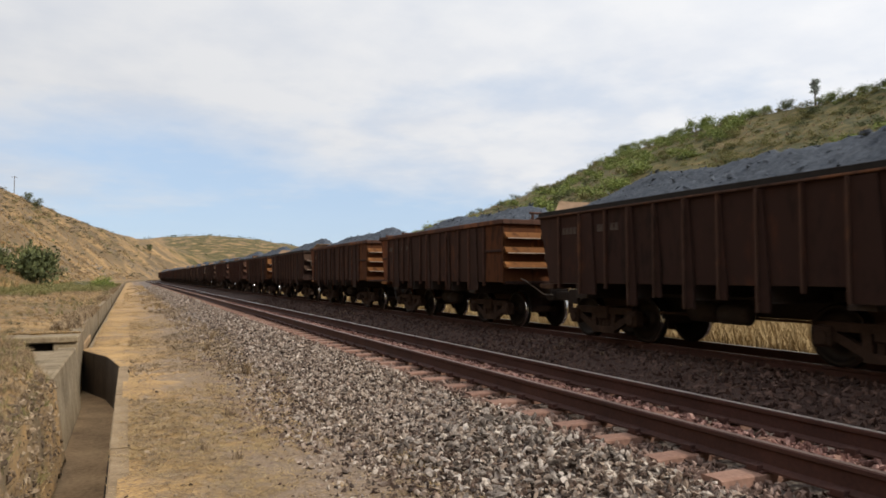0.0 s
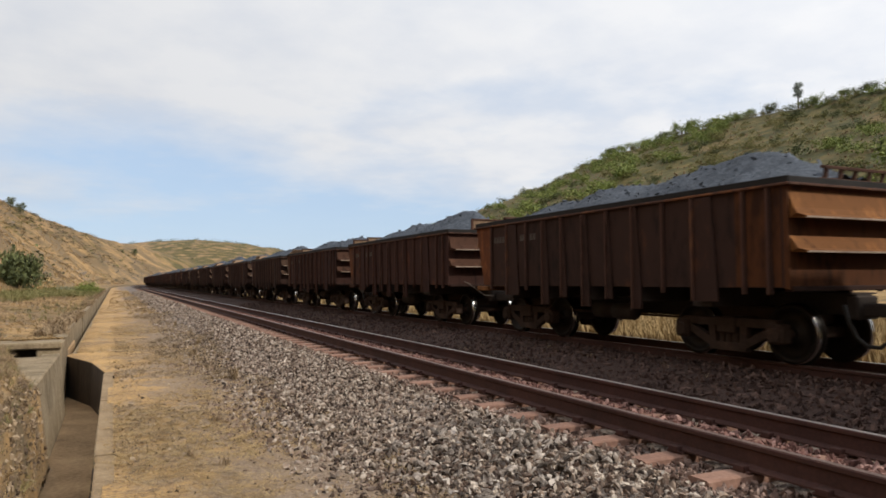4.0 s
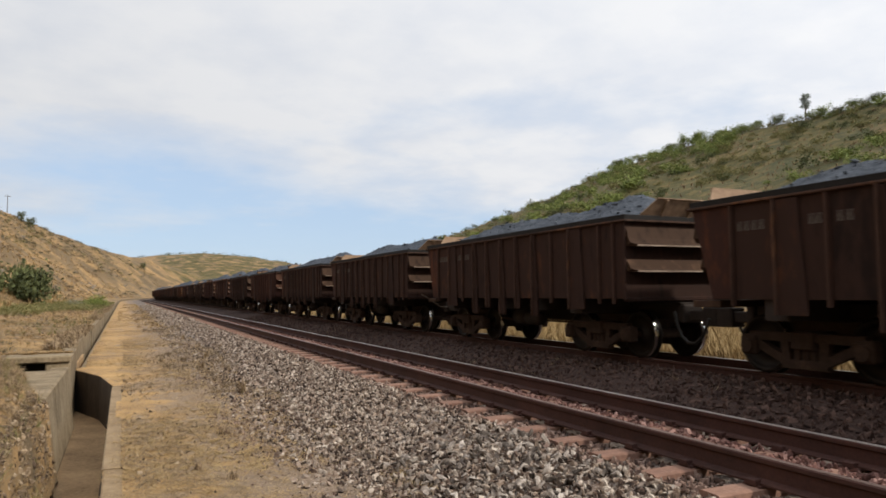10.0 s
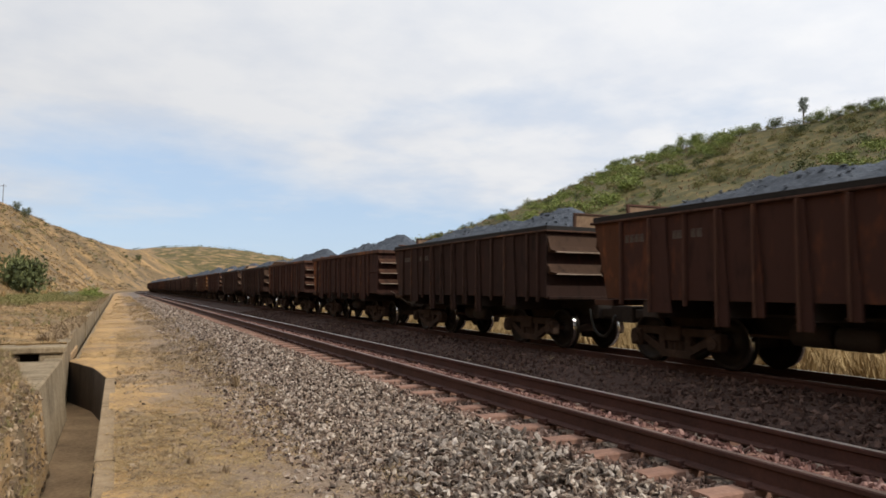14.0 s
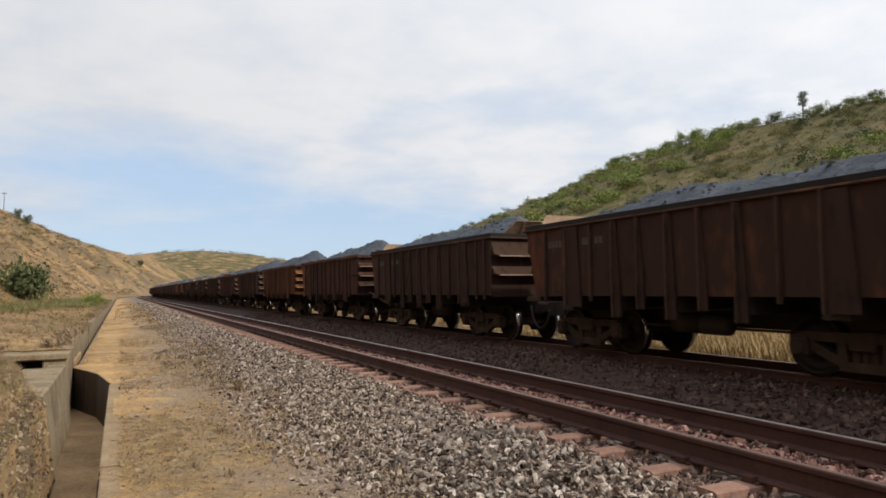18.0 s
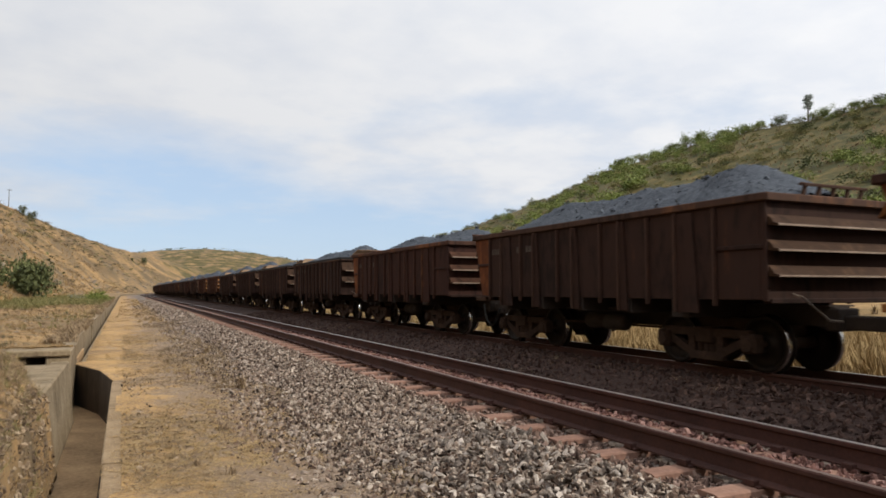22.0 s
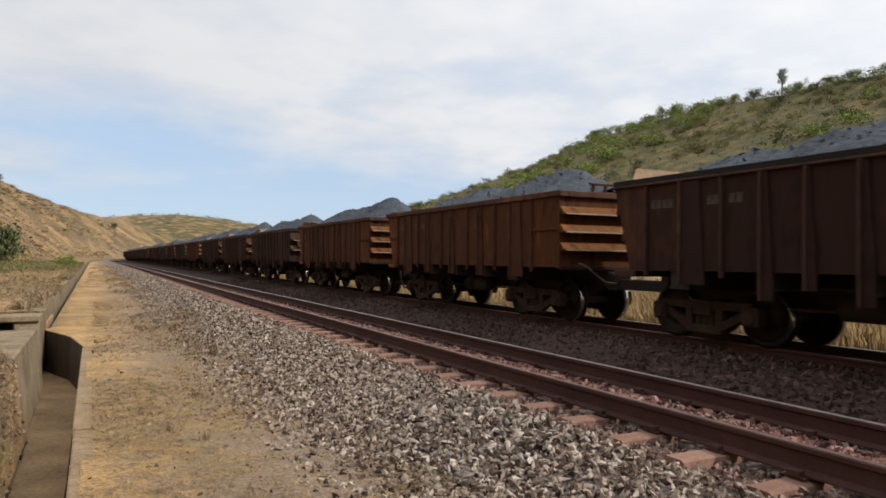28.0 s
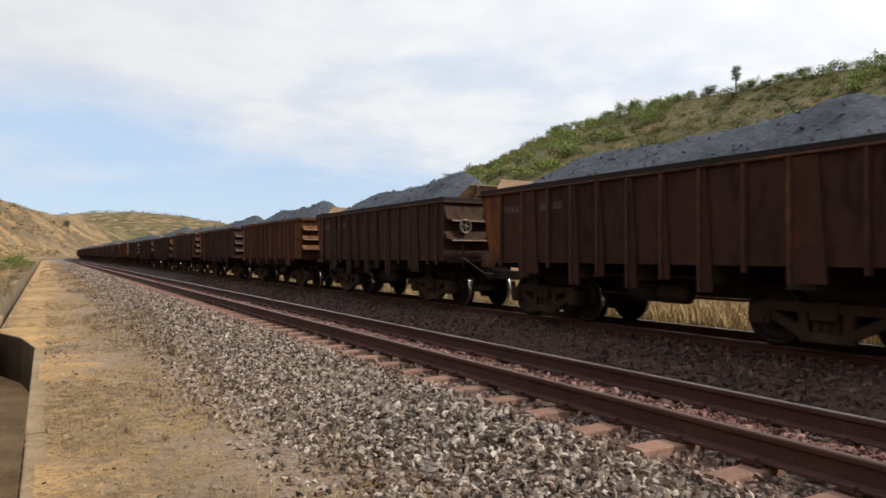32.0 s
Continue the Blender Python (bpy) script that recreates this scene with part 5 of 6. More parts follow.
# trees along the left-hand crest
for k, (az, d, h) in enumerate(((-6.7, 354, 4.6), (-6.1, 356, 5.0), (1.35, 520, 5.0), (0.5, 505, 2.6))):
    tx, ty = at_angle(az, d)
    tree(tx, ty, h, 0.34 * h, 0.32, M["leaf_dark"], "small dark tree on the dry crest", 60 + k, 1500, 0.27)

def utility_pole(x, y, h):
    p = new("utility_pole")
    p.matrix_basis = pose(x, y, float(ground_z(x, y)) - 0.3, 0, 0, 25)
    tagged(p, "thin grey utility pole with crossarm on the crest", "utility pole")
    part("pole", tube(bmesh.new(), [(0, 0, 0), (0, 0, h)], [0.16, 0.11], 8), M["bark"], p)
    part("crossarm", boxes((-1.1, 1.1, -0.07, 0.07, h - 0.75, h - 0.55), bevel=0.01), M["bark"], p)
    for k in (-0.95, 0.0, 0.95):
        part("insulator", tube(bmesh.new(), [(k, 0, h - 0.55), (k, 0, h - 0.3)], 0.07, 6), M["paint_white"], p)
    return p


utility_pole(*at_angle(-7.54, 353), 8.2)

# lone tree and ridge bushes on the right-hand hill
tx, ty = at_angle(53.0, 192)
tree(tx, ty, 6.8, 1.0, 0.45, M["leaf_grey"], "lone slender grey-green tree on the ridge", 70, 2200, 0.15, 0.9)
RIDGE = ((31.2, 300, 3.2), (30.4, 305, 2.4), (32.4, 296, 2.0), (36.0, 266, 2.6), (36.8, 262, 2.4), (37.9, 255, 2.2), (39.3, 244, 3.0), (40.2, 240, 2.4), (41.0, 236, 2.4), (43.2, 228, 2.4), (44.7, 220, 3.3),
         (45.6, 216, 3.2), (46.9, 211, 2.2), (48.6, 205, 2.6), (49.6, 203, 2.4), (51.0, 199, 2.6), (53.9, 190, 2.8), (56.0, 186, 2.0), (57.5, 183, 2.2), (59.8, 178, 2.4), (61.5, 175, 2.2), (64.0, 172, 2.4))
for k, (az, d, sz) in enumerate(RIDGE):
    bx, by = at_angle(az, d)
    bush(bx, by, sz * 0.85, M["leaf"] if k % 3 else M["leaf_dark"], "leafy green bush on the hill's ridge", (1.15, 1.15, 0.95), 200 + k, leaves=1200, leaf=0.13, clumps=15)
# pale stump on the slope
sx, sy = 54.6, 69.0
bm = tube(bmesh.new(), [(0, 0, -0.2), (0.02, 0, 0.8), (-0.03, 0.05, 1.7)], [0.13, 0.10, 0.05], 8)
stump = put("dead_stump", mesh_of(bm, "dead_stump"), M["bright_rod"], at=pose(sx, sy, float(ground_z(sx, sy))))
tagged(stump, "pale dead tree stump on the scrubby slope", "tree stump")


def build_scrub():
    r = np.random.default_rng(88)
    crowns, thin = crown_protos(r, 7, 400, 0.165, 11), crown_protos(r, 5, 130, 0.20, 9)
    for key, n, seed, lo, hi, lab in (("leaf", 1350, 1, 1.2, 3.6, "green scrub bushes over the hillside"), ("leaf_dark", 620, 2, 0.9, 2.6, "dark scrub bushes over the hillside"), ("weed", 2600, 3, 0.6, 2.1, "olive scrub over the hillside")):
        x, y = 30 + 128 * r.random(n) ** 0.75, -60 + 420 * r.random(n)
        keep = fbm(x / 14, y / 14, 90 + seed) + 0.0055 * (x - 60) > -0.02
        x, y = x[keep] + bend(y[keep]), y[keep]
        spread("hill_scrub", lab, "scrub", crowns, x, y, r.uniform(lo, hi, len(x)) * (0.6 + 0.5 * r.random(len(x))), M[key], 300 + seed, sink=0.1, squash=(1, 1, 0.8))
    tuft = blade_protos(r, 5, 12, 0.7, 0.06)
    n = 6000
    x, y = 16 + 140 * r.random(n), -40 + 330 * r.random(n)
    spread("hill_grass", "dry grass tufts over the hillside", "grass", tuft, x, y, r.uniform(0.3, 0.8, n), M["deadgrass"], 310)
    # left-hand hill: sparse dark bushes and stones in the cutting
    for key, n, seed, thick in (("scrub_brown", 2200, 320, 0.02), ("deadgrass", 1500, 323, -0.1), ("weed", 700, 324, 0.05)):
        y = 95 + 430 * r.random(n)
        x = -10 - 46 * r.random(n) + bend(y)
        keep = fbm((x - bend(y)) / 9, y / 24, 99 + seed) > thick
        x, y = x[keep], y[keep]
        n = len(x)
        spread("hill_scrub", "sparse dry scrub on the cutting slope", "scrub", thin, x, y, 0.3 + 1.7 * r.random(n) ** 2.5, M[key], seed, sink=0.1, squash=(1.2, 1.2, 0.6))
    n = 1300
    y = 70 + 430 * r.random(n)
    x = -9 - 40 * r.random(n) ** 1.3 + bend(y)
    keep = fbm((x - bend(y)) / 7, y / 16, 95) > 0.20
    x, y = x[keep], y[keep]
    spread("outcrop_stones", "grey-brown stones breaking out of the cutting", "stones", lump_protos(r, 6), x, y, r.uniform(0.25, 1.1, len(x)), M["rock"], 321, sink=0.15)
    n = 3500
    y = 60 + 300 * r.random(n)
    x = -8 - 50 * r.random(n) + bend(y)
    spread("hill_grass", "dry grass tufts over the cutting slope", "grass", tuft, x, y, r.uniform(0.3, 0.9, n), M["straw"], 322)
    # far fields
    n = 900
    x, y = -350 + 1100 * r.random(n), 900 + 800 * r.random(n)
    keep = np.abs(fbm(x / 90, y / 90, 101, 2)) < 0.16
    x, y = x[keep], y[keep]
    spread("far_scrub", "far dark hedges and scrub", "scrub", thin[:3], x, y, 1.5 + 3.0 * r.random(len(x)) ** 2, M["leaf_dark"], 330, sink=0.4)
    n = 260
    x, y = -250 + 800 * r.random(n), 1640 + 30 * r.normal(0, 1, n)
    spread("far_scrub", "far trees along a hill's crest", "scrub", thin[:3], x, y, 1.4 + 2.4 * r.random(n), M["leaf_dark"], 331, sink=0.4)


build_scrub()


# ---------------------------------------------------------------- wagons
BODY_L, HALF, TOP, LOW = 8.40, 1.42, 2.52, 1.08
POSTS = {2: [(0.25, "n"), (0.65, "n"), (1.34, "w"), (2.18, "n"), (2.78, "l"), (3.48, "m"), (4.12, "l"), (4.81, "m"), (5.42, "l"), (6.13, "n"), (6.66, "w"), (7.58, "n")],
         3: [(0.85, "n"), (1.40, "w"), (2.25, "n"), (2.86, "k"), (3.48, "n"), (4.21, "k"), (4.82, "n"), (5.57, "k"), (6.20, "n"), (6.78, "w"), (7.56, "n")]}   # by the number of end ribs
POST_KIND = dict(n=(0.06, 0.99, 0.055), w=(0.46, 0.88, 0.085), l=(0.19, 0.72, 0.085), m=(0.15, 0.87, 0.075), k=(0.21, 0.87, 0.085))   # width, foot, depth
BOGIES = {2: (1.48, 6.96), 3: (1.62, 7.02)}
AXLE, WHEEL_R = 0.86, 0.42


def wagon_meshes():
    S = {}
    # open tub: near end upright, far end leaning in towards the floor
    t = 0.03
    bm = bmesh.new()
    prof = [(0, LOW), (0, TOP - 0.10), (t, TOP - 0.10), (t, LOW + t), (BODY_L - 0.48, LOW + t), (BODY_L - 0.06 - t, TOP - 0.10), (BODY_L - 0.06, TOP - 0.10), (BODY_L - 0.42, LOW)]
    prism(bm, prof, "x", -HALF + t, HALF - t)
    S["tub"] = mesh_of(bm, "tub")
    for side, key in ((-1, "side_l"), (1, "side_r")):
        bm = bmesh.new()
        a, b = sorted((side * (HALF - t), side * HALF))
        prism(bm, [(0, LOW), (0, TOP - 0.10), (BODY_L - 0.06, TOP - 0.10), (BODY_L - 0.42, LOW)], "x", a, b)
        S[key] = mesh_of(bm, "side_wall")
    for side, key in ((-1, "panel_l"), (1, "panel_r")):
        a, b = sorted((side * HALF, side * (HALF + 0.004)))
        S["near_" + key] = mesh_of(boxes((a, b, 0.09, 0.81, LOW + 0.01, TOP - 0.12)), "end_panel")
        bm = bmesh.new()
        prism(bm, [(7.62, LOW + 0.01), (7.62, TOP - 0.12), (BODY_L - 0.075, TOP - 0.12), (BODY_L - 0.43, LOW + 0.01)], "x", a, b)
        S["far_" + key] = mesh_of(bm, "end_panel")
    rim = 0.055
    S["rim_side"] = mesh_of(boxes((-rim, 0.05, -0.07, BODY_L, TOP - 0.11, TOP), bevel=0.012), "top_rail")
    S["rim_end"] = mesh_of(boxes((-HALF - rim + 0.012, HALF + rim - 0.012, -0.085, 0.05, TOP - 0.115, TOP - 0.004), bevel=0.012), "end_rail")
    S["ledge_side"] = mesh_of(boxes((-rim, 0.0, -0.07, BODY_L, TOP - 0.125, TOP - 0.088), bevel=0.008), "top_rail")
    S["ledge_end"] = mesh_of(boxes((-HALF - rim + 0.012, HALF + rim - 0.012, -0.085, 0.03, TOP - 0.128, TOP - 0.091), bevel=0.008), "end_rail")
    S["coaming_side"] = mesh_of(boxes((-0.018, 0.03, -0.03, BODY_L - 0.04, TOP - 0.087, TOP), bevel=0.006), "coaming")
    S["coaming_end"] = mesh_of(boxes((-HALF - 0.005, HALF + 0.005, -0.04, 0.02, TOP - 0.090, TOP - 0.003), bevel=0.006), "coaming")
    for k, (w, foot, dep) in POST_KIND.items():
        bm = bmesh.new()
        if k == "w":
            prism(bm, [(w / 2 - 0.02, foot), (-w / 2, foot), (-w / 2 + 0.02, LOW + 0.05), (-w / 2 + 0.10, TOP - 0.14), (w / 2 - 0.02, TOP - 0.14)], "x", -dep * 0.45, 0)
        elif k == "n":
            box(bm, -dep * 0.6, 0, -w / 2, w / 2 - 0.02, foot, TOP - 0.13)
        else:
            prism(bm, [(w / 2 - 0.02, foot), (-w / 2, foot), (-w / 2, LOW - 0.02), (-w / 2 + 0.09, TOP - 0.14), (w / 2 - 0.02, TOP - 0.14)], "x", -dep * 0.5, 0)
        plain = len(bm.faces)
        box(bm, -dep, 0, w / 2 - 0.03, w / 2, foot, TOP - 0.125)
        bm.faces.ensure_lookup_table()
        for q in bm.faces[plain:]:
            q.material_index = 1
        S["post_" + k] = mesh_of(bm, "side_post")
    # pressed end ribs: a slope that runs out to a lip, cut back below
    for key, drop, out, cut in (("rib3", 0.16, 0.17, 0.02), ("rib2_top", 0.36, 0.19, 0.10), ("rib2", 0.22, 0.19, 0.10)):
        bm = bmesh.new()
        w = HALF - 0.035
        knee = min(drop * 0.5, 0.12)
        rows = [[(-w, 0, drop), (w, 0, drop)], [(-w, -out * 0.40, knee + 0.02), (w, -out * 0.40, knee + 0.02)], [(-w, -out * 0.66, knee * 0.5), (w, -out * 0.66, knee * 0.5)],
                [(-w + cut, -out, 0.024), (w - cut, -out, 0.024)], [(-w + cut, -out, 0), (w - cut, -out, 0)], [(-w + 0.01, -0.012, 0.012), (w - 0.01, -0.012, 0.012)]]
        vs = [[bm.verts.new(q) for q in row] for row in rows]
        for a, b in zip(vs, vs[1:]):
            bm.faces.new((a[0], a[1], b[1], b[0]))
        bm.faces.new([row[0] for row in vs])
        bm.faces.new([row[1] for row in vs][::-1])
        bm.faces.ensure_lookup_table()
        bm.faces[3].material_index = 1
        bmesh.ops.recalc_face_normals(bm, faces=bm.faces[:])
        S[key] = mesh_of(bm, "end_rib")
    S["corner"] = mesh_of(boxes((-HALF - 0.012, -HALF + 0.033, -0.022, 0.05, LOW - 0.02, TOP - 0.11), bevel=0.008), "corner_post")
    S["corner_r"] = mesh_of(boxes((HALF - 0.033, HALF + 0.012, -0.022, 0.05, LOW - 0.02, TOP - 0.11), bevel=0.008), "corner_post")
    S["side_stay"] = mesh_of(boxes((-0.035, 0, 0, 0.80, -0.03, 0.03), bevel=0.008), "side_stay")
    S["far_stay"] = mesh_of(boxes((-HALF - 0.035, -HALF, 7.60, BODY_L - 0.25, 1.77, 1.83), bevel=0.008), "side_stay")
    # end plates above the rim
    bm = bmesh.new()
    prism(bm, [(-1.08, 0), (1.08, 0), (0.80, 0.37), (-0.80, 0.37)], "y", -0.010, 0.010)
    box(bm, -0.82, 0.82, -0.024, 0.0, 0.35, 0.375, bevel=0.005)
    for x in (-0.6, 0.0, 0.6):
        box(bm, x - 0.02, x + 0.02, -0.05, -0.0102, 0.0, 0.349)
    S["spill_plate"] = mesh_of(bm, "spill_plate")
    S["spill_panel"] = mesh_of(boxes((-0.318, 0.318, -0.01, 0.01, 0, 0.262)), "spill_panel")
    S["spill_frame"] = mesh_of(boxes((-0.72, -0.66, -0.03, 0.03, 0, 0.30), (0.66, 0.72, -0.03, 0.03, 0, 0.30), (-0.026, 0.026, -0.028, 0.028, 0, 0.29), (-0.72, 0.72, -0.032, 0.032, 0.262, 0.30), bevel=0.006), "spill_frame")
    bm = boxes(*[(x - 0.03, x + 0.03, -0.02, 0.02, 0, 0.17) for x in (-0.60, -0.30, 0.0, 0.30, 0.60)], (-0.68, 0.68, -0.045, 0.045, 0.155, 0.20), (-0.68, 0.68, -0.02, 0.02, 0.0, 0.035), bevel=0.006)
    S["spill_rack"] = mesh_of(bm, "spill_rack")
    # underframe
    S["centre_sill"] = mesh_of(boxes((-0.17, 0.17, -0.05, BODY_L - 0.1, 0.70, 0.98), (-0.12, 0.12, 2.3, 6.1, 0.56, 0.70), (-0.26, 0.26, -0.05, BODY_L - 0.1, 0.98, 1.0)), "centre_sill")
    S["cross_bearer"] = mesh_of(boxes((-HALF + 0.02, HALF - 0.02, -0.06, 0.06, 0.86, LOW - 0.01), (-HALF + 0.02, HALF - 0.02, -0.11, 0.11, 0.84, 0.86)), "cross_bearer")
    S["bolster"] = mesh_of(boxes((-HALF + 0.05, HALF - 0.05, -0.18, 0.18, 0.80, LOW - 0.01), (-0.30, 0.30, -0.25, 0.25, 0.66, 0.80)), "body_bolster")
    S["end_sill"] = mesh_of(boxes((-HALF + 0.05, HALF - 0.05, -0.035, 0.10, 1.03, LOW + 0.02), bevel=0.01), "end_sill")
    S["end_ledge"] = mesh_of(boxes((-HALF + 0.05, HALF - 0.05, -0.02, 0.50, 0.96, LOW - 0.02), bevel=0.01), "end_ledge")
    bm = boxes((-0.09, 0.09, -0.74, 0.25, 0.68, 0.86), (-0.16, 0.16, -0.77, -0.44, 0.60, 0.92), (-0.22, 0.22, -0.10, 0.06, 0.64, 0.96), bevel=0.02)
    S["coupler"] = mesh_of(bm, "coupler")
    S["drawbar"] = mesh_of(boxes((-0.10, 0.10, -0.77, 0.25, 0.66, 0.86), (-0.22, 0.22, -0.16, 0.06, 0.64, 0.96), bevel=0.02), "drawbar")
    bm = bmesh.new()
    tube(bm, [(-0.35, 0.0, 0.84), (-0.35, -0.06, 0.62), (-0.34, -0.15, 0.42), (-0.33, -0.29, 0.31), (-0.33, -0.46, 0.31), (-0.32, -0.61, 0.43), (-0.31, -0.70, 0.60), (-0.30, -0.75, 0.74)], 0.028)
    S["hose"] = mesh_of(bm, "brake_hose")
    bm = bmesh.new()
    tube(bm, [(-0.98, -0.05, 1.16), (-0.92, -0.14, 1.12), (-0.45, -0.18, 0.80), (-0.2, -0.20, 0.78)], 0.016)
    S["lever"] = mesh_of(bm, "uncoupling_lever")
    bm = bmesh.new()
    for k in range(5):
        a = k * 2 * math.pi / 5
        beam(bm, (0, 0, 0), (0.135 * math.cos(a), 0, 0.135 * math.sin(a)), 0.02)
    ring = [(0.145 * math.cos(a), 0, 0.145 * math.sin(a)) for a in (2 * math.pi * k / 24 for k in range(25))]
    tube(bm, ring, 0.02, 6)
    tube(bm, [(0, -0.03, 0), (0, 0.18, 0)], 0.035)
    S["brake_wheel"] = mesh_of(bm, "brake_wheel")
    bm = boxes((-0.11, 0.11, 0.0, 0.08, -0.16, 0.16), bevel=0.015)
    tube(bm, [(0, 0.04, -0.15), (0, 0.04, -0.95)], 0.014, 6)
    S["brake_gear"] = mesh_of(bm, "brake_gear")
    bm = bmesh.new()
    tube(bm, [(-0.55, 0, 0), (0.05, 0, 0)], 0.16, 14)
    tube(bm, [(0.05, 0, 0), (0.10, 0, 0)], 0.10, 10)
    S["brake_cylinder"] = mesh_of(bm, "brake_cylinder")
    bm = bmesh.new()
    tube(bm, [(-0.3, 0, 0), (-0.25, 0, 0), (0.25, 0, 0), (0.3, 0, 0)], [0.08, 0.15, 0.15, 0.08], 12)
    S["air_tank"] = mesh_of(bm, "air_tank")
    bm = bmesh.new()
    tube(bm, [(-0.82, -0.1, 0.88), (-0.82, 3.2, 0.88)], 0.022, 6)
    S["brake_pipe"] = mesh_of(bm, "brake_pipe")
    S["brake_rod"] = mesh_of(boxes((-0.6, -0.57, -0.4, 2.9, 0.55, 0.59), (0.5, 0.54, -0.4, 2.9, 0.57, 0.61)), "brake_rod")
    S["mark"] = mesh_of(boxes((-0.003, 0, -0.045, 0.045, 0, 0.13)), "stencil_mark")
    # bogie
    for side, key in ((-1, "frame_l"), (1, "frame_r")):
        bm = bmesh.new()
        x = side * 0.83
        w = 0.12
        beam(bm, (x, -0.86, 0.56), (x, 0.86, 0.56), 0.13, w)
        beam(bm, (x, -0.84, 0.50), (x, -0.30, 0.24), 0.11, w)
        beam(bm, (x, 0.84, 0.50), (x, 0.30, 0.24), 0.11, w)
        beam(bm, (x, -0.34, 0.20), (x, 0.34, 0.20), 0.12, w)
        beam(bm, (x, -0.30, 0.56), (x, -0.27, 0.20), 0.11, w)
        beam(bm, (x, 0.30, 0.56), (x, 0.27, 0.20), 0.11, w)
        for y in (-AXLE, AXLE):
            a, b = sorted((side * 0.74, side * 0.95))
            box(bm, a, b, y - 0.135, y + 0.135, 0.29, 0.57, bevel=0.03)
            tube(bm, [(side * 0.94, y, 0.42), (side * 0.975, y, 0.42)], 0.10, 10)
        S[key] = mesh_of(bm, "side_frame")
    S["bogie_bolster"] = mesh_of(boxes((-0.94, 0.94, -0.17, 0.17, 0.40, 0.64), bevel=0.02), "bogie_bolster")
    S["bogie_transom"] = mesh_of(boxes((-0.44, 0.44, -0.80, 0.80, 0.50, 0.78), bevel=0.02), "bogie_transom")
    bm = bmesh.new()
    for y in (-0.12, 0.0, 0.12):
        tube(bm, [(0, y, 0.25), (0, y, 0.41)], 0.055, 8)
    S["springs"] = mesh_of(bm, "spring_nest")
    S["brake_beam"] = mesh_of(beam(bmesh.new(), (0, -0.34, 0.40), (0, 0.34, 0.40), 0.10, 0.16), "brake_beam")
    bm = bmesh.new()
    lathe(bm, [(-0.90, 0.06), (-0.56, 0.065), (-0.50, 0.09), (0.50, 0.09), (0.56, 0.065), (0.90, 0.06)], 12)
    S["axle"] = mesh_of(bm, "axle")
    for s, key in ((-1, "wheel_l"), (1, "wheel_r")):
        bm = bmesh.new()
        lathe(bm, [(s * x, r) for x, r in ((0.445, 0.10), (0.445, 0.13), (0.475, 0.15), (0.50, 0.33), (0.475, 0.355), (0.465, 0.445), (0.492, 0.447), (0.505, 0.424), (0.600, 0.416), (0.605, 0.36), (0.575, 0.345), (0.535, 0.30), (0.53, 0.16), (0.60, 0.13), (0.60, 0.09))], 32)
        S[key] = mesh_of(bm, "wheel")
        bm = bmesh.new()
        lathe(bm, [(s * 0.510, 0.40), (s * 0.510, 0.4255), (s * 0.598, 0.4190), (s * 0.602, 0.412)], 48, caps=False)
        S[key + "_tread"] = mesh_of(bm, "tread")
    for k in ("wheel_l", "wheel_r", "wheel_l_tread", "wheel_r_tread", "axle", "brake_cylinder", "air_tank", "hose"):
        for p in S[k].polygons:
            p.use_smooth = len(p.vertices) == 4
    return S


MESH = wagon_meshes()


